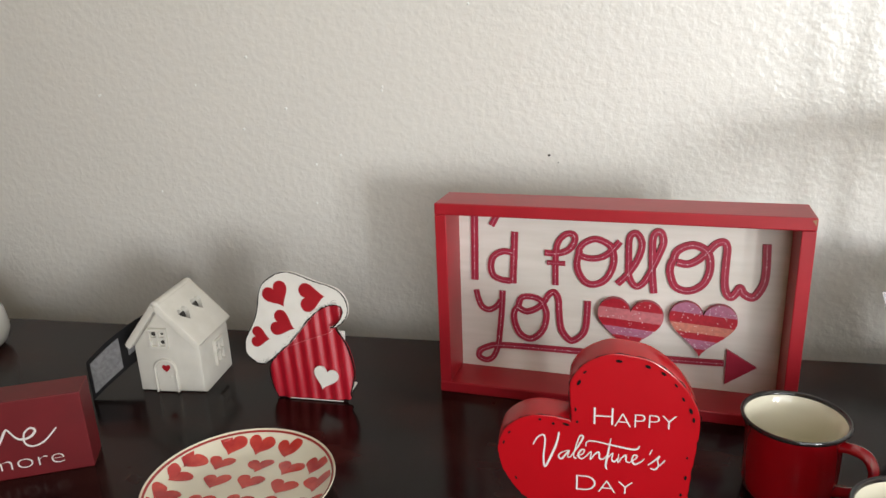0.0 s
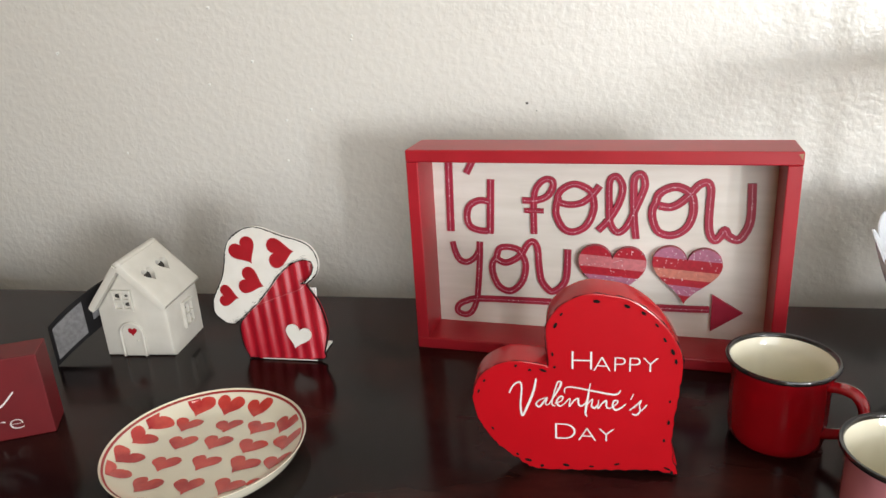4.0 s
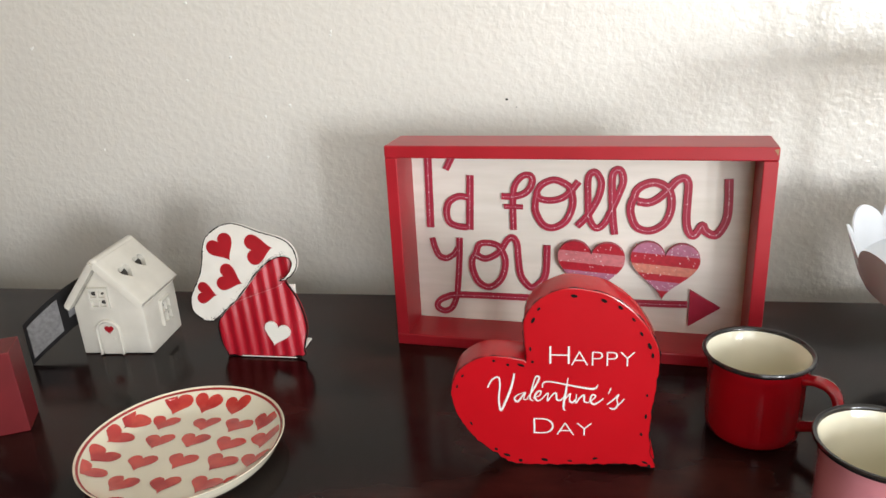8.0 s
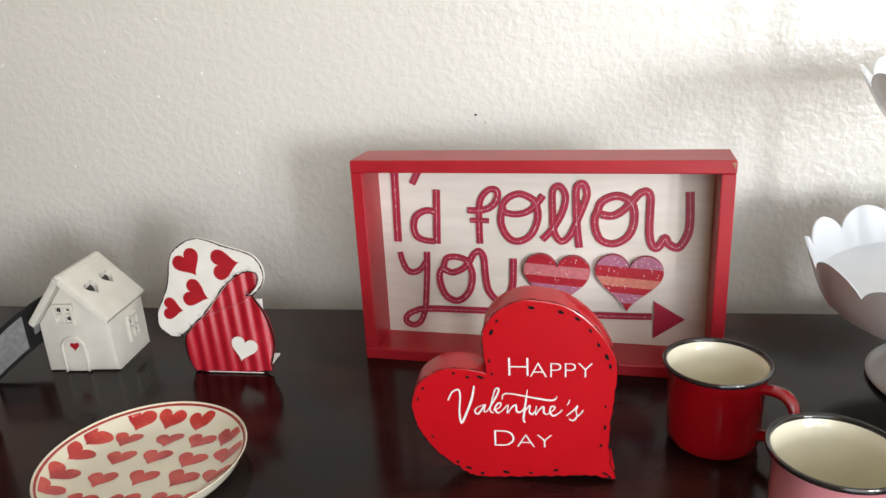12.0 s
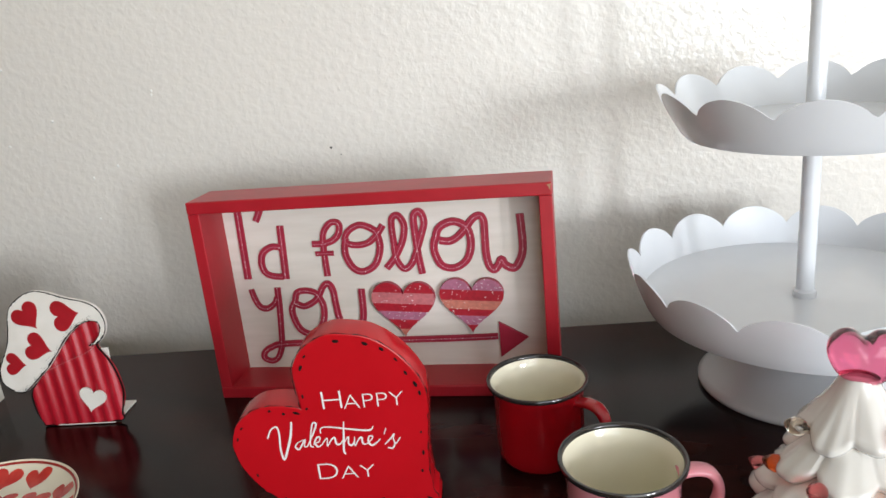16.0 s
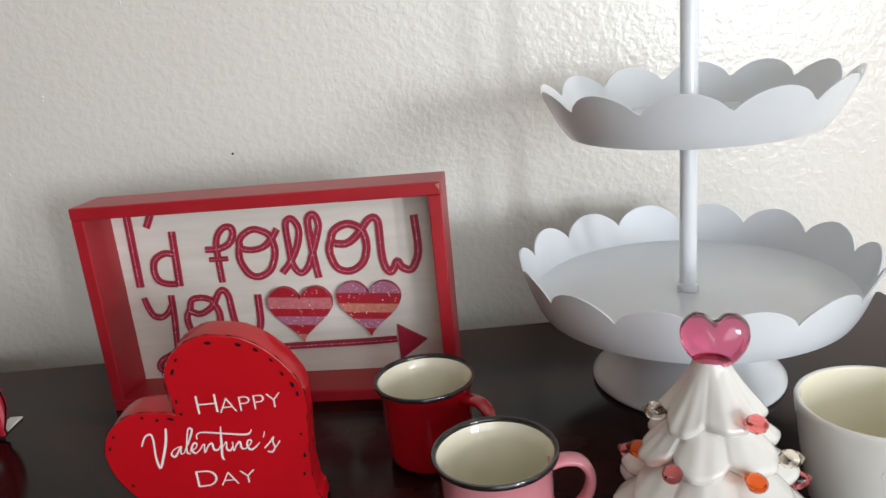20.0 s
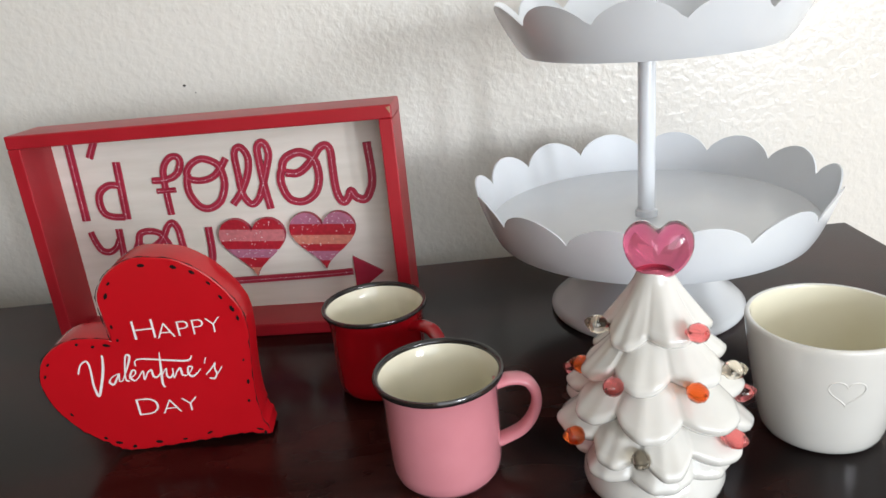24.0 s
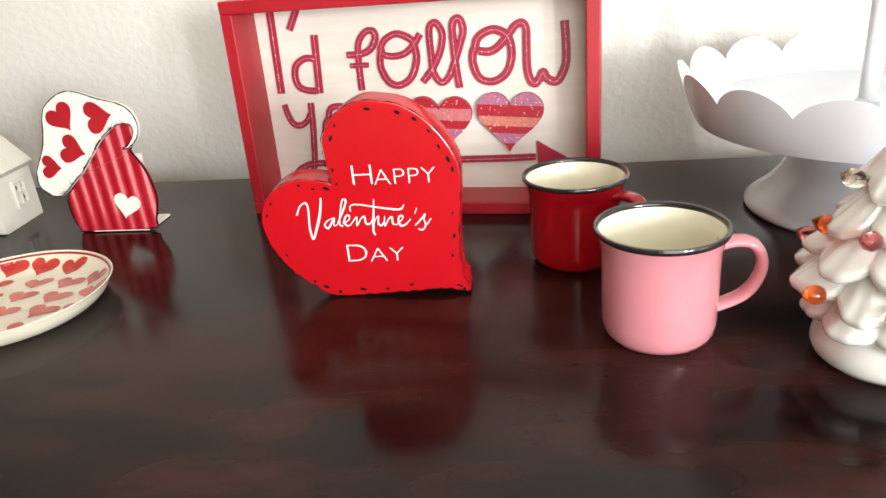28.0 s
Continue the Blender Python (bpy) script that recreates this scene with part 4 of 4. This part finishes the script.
stem_ob = part("stem", corrugated("stem", stem, M_CORRUGATED), mushroom, "red corrugated metal stem")
rim = [Vector((p.x, -0.0012, p.y)) for p in stem[::3]]
part("worn_edge", tube("worn_edge", rim + [rim[0]], 0.0026, 0.0011, M_BLACK_INK, Vector((0, 1, 0)), 6), stem_ob, "dark worn edge of the metal")
part("scuff", box("scuff", -0.022, 0.030, -0.0032, -0.0024, 0.0003, 0.0012, M_CAP, 0.0003), stem_ob, "pale scuffed foot")
cap = spline([Vector(p) for p in mm([(-47, 98), (-43, 109), (-34, 117), (-22, 122), (-10, 121), (7, 115), (27, 109), (36, 101), (39, 90), (36, 80), (28, 73), (21, 72), (27, 76), (32, 82), (33, 90), (26, 93), (14, 89), (3, 80), (-8, 67), (-18, 55), (-28, 46), (-37, 38), (-46, 33), (-55, 36), (-62, 43), (-63, 52), (-60, 61), (-53, 74), (-49, 86)])], 5, True)
cap_ob = part("cap", prism("cap", cap, -0.0062, -0.0034, M_CAP, 0.0004), mushroom, "white cap with a dark distressed edge")
rng = random.Random(7)
verts, faces = [], []
for i in range(len(cap)):
    p, q = cap[i], cap[(i + 1) % len(cap)]
    d = q - p
    if d.length < 1e-5:
        continue
    s = Vector((d.y, -d.x)).normalized()
    w0, w1 = 0.0004 + 0.0010 * rng.random(), 0.0004 + 0.0010 * rng.random()
    b = len(verts)
    verts += [(v.x, -0.0065, v.y) for v in (p, q, q + s * w1, p + s * w0)]
    faces.append((b, b + 1, b + 2, b + 3))
under = [p for p in cap[75:112]]
for k in range(420):
    p = rng.choice(under) + Vector((rng.gauss(0, 0.0016), abs(rng.gauss(0, 0.0017)) + 0.0003))
    r = rng.uniform(0.00012, 0.0004)
    b = len(verts)
    verts += [(p.x + r * math.cos(a), -0.00655, p.y + r * math.sin(a)) for a in (0.2, 1.6, 3.1, 4.6)]
    faces.append((b, b + 1, b + 2, b + 3))
part("dark_edge", mesh("dark_edge", verts, faces, M_BLACK_INK), cap_ob, "sooty distressed dark edge")
for (ax, az), (bx, bz), size in (((-31, 105), (-22, 90), 26), ((-1, 99), (18, 101), 27), ((-29, 75), (-13, 69), 25), ((-51, 60), (-38, 58), 20)):
    d = Vector((bx - ax, bz - az))
    turn = math.degrees(math.atan2(d.y, d.x)) + 90
    c = Vector((ax, az)).lerp(Vector((bx, bz)), 0.36) / 1000
    part("painted_heart", prism("painted_heart", turned(heart_line(size / 1000, 30), turn, c.x, c.y), -0.0068, -0.0062, M_SOFT_RED), cap_ob, "dark red painted heart")
d = Vector((10 - 15, 11 - 28))
c = Vector((15, 28)).lerp(Vector((10, 11)), 0.36) / 1000
part("white_heart", prism("white_heart", turned(heart_line(0.024, 30), math.degrees(math.atan2(d.y, d.x)) + 90, c.x, c.y), -0.0040, -0.0026, M_CAP), mushroom, "white painted wooden heart")
part("wire", tube("wire", [Vector((-0.030, -0.0050, 0.048)), Vector((-0.004, -0.0048, 0.058)), Vector((0.018, -0.0048, 0.066)), Vector((0.027, -0.0045, 0.073))], 0.0005, 0.0005, M_GLIT_PINK, Vector((0, 1, 0)), 6), mushroom, "thin pinkish thread")
part("easel_leg", box("easel_leg", 0.020, 0.031, 0.002, 0.034, 0.0, 0.0018, M_CAP, 0.0004), mushroom, "white folded support leg", pose(0, 0, 0, 6.5, 0, 0))
part("support", box("support", 0.020, 0.031, 0.004, 0.0055, 0.0, 0.066, M_CAP, 0.0004), mushroom, "white card support")

# ---- black tag behind the house ----
tag = thing("black_tag", pose(0, 0, 0), "curved black card tag with grey labels", "card tag")
PA, PB, PC = Vector((-0.3266, -0.0600, 0.0)), Vector((-0.3079, -0.0169, 0.0)), Vector((-0.2650, 0.0380, 0.0))


def tag_sheet(name, u0, u1, v0, v1, off, material):
    verts, faces = [], []
    n = 10
    for i in range(n + 1):
        u = u0 + (u1 - u0) * i / n
        base = PA * (1 - u) ** 2 + PB * (2 * u * (1 - u)) + PC * u * u
        d = ((PB - PA) * (1 - u) + (PC - PB) * u).normalized()
        s = Vector((d.y, -d.x, 0))
        lo, hi = 0.0 + 0.048 * u, 0.040 + 0.060 * u - 0.024 * u * u
        for v in (v0, v1):
            z = lo + (hi - lo) * v
            for o in (off, off - 0.0010):
                p = base + s * o
                verts.append((p.x, p.y, z))
    for i in range(n):
        a, b = 4 * i, 4 * i + 4
        faces += [(a, a + 2, b + 2, b), (a + 1, a + 3, b + 3, b + 1), (a, a + 1, b + 1, b), (a + 2, a + 3, b + 3, b + 2)]
    faces += [(0, 1, 3, 2), (4 * n, 4 * n + 1, 4 * n + 3, 4 * n + 2)]
    return mesh(name, verts, faces, material)


part("card", tag_sheet("card", 0, 1, 0, 1, 0.0, M_CARD_BLACK), tag)
part("label", tag_sheet("label", 0.03, 0.33, 0.12, 0.88, 0.0012, M_CARD_GREY), tag, "grey paper label")
part("label", tag_sheet("label", 0.40, 0.56, 0.30, 0.62, 0.0012, M_CARD_GREY), tag, "small grey paper label")

# ---- red word block ----
word_block = thing("word_block", pose(-0.2552, -0.1561, 0, 0, 0, 26) @ Matrix.Scale(1.012, 4), "red painted wooden block sign with white words", "block sign")
LW, LH, LD = 0.150, 0.067, 0.029
part("body", box("body", -LW, 0, 0, LD, 0, LH, M_BLOCK, 0.0008), word_block)
part("word", letters("word", "more", 0.0185, 0.0535, -0.0735, 0.0085, -0.0002, 0.0004, M_WHITE_INK), word_block, "white lettering")
for pts, w in (([(-70, 44), (-66, 46), (-63, 38), (-62, 30), (-57, 37), (-52, 46), (-50, 47)], 2.2), ([(-50, 47), (-44, 38), (-36, 38), (-31, 43), (-34, 46), (-39, 42), (-40, 34), (-35, 30), (-26, 33), (-16, 43)], 2.0)):
    part("script_letter", ribbon("script_letter", [(a - 0.0055, b - 0.0035) for a, b in mm(pts)], w / 1000, -0.0002, 0.0004, M_WHITE_INK, ends=0.6, wave=0.35, rise=0.0001), word_block, "white brush script letter")

# ---- white jar at the far end ----
jar = thing("jar", pose(-0.5455, 0.0196, 0) @ Matrix.Scale(1.02, 4), "rounded white glazed ceramic jar", "jar")
part("body", lathe("body", [(0.0, 0.0), (0.030, 0.0), (0.036, 0.002), (0.043, 0.010), (0.0460, 0.022), (0.043, 0.042), (0.034, 0.060), (0.030, 0.068), (0.031, 0.072), (0.028, 0.072), (0.027, 0.066), (0.0, 0.060)], M_CERAMIC), jar)
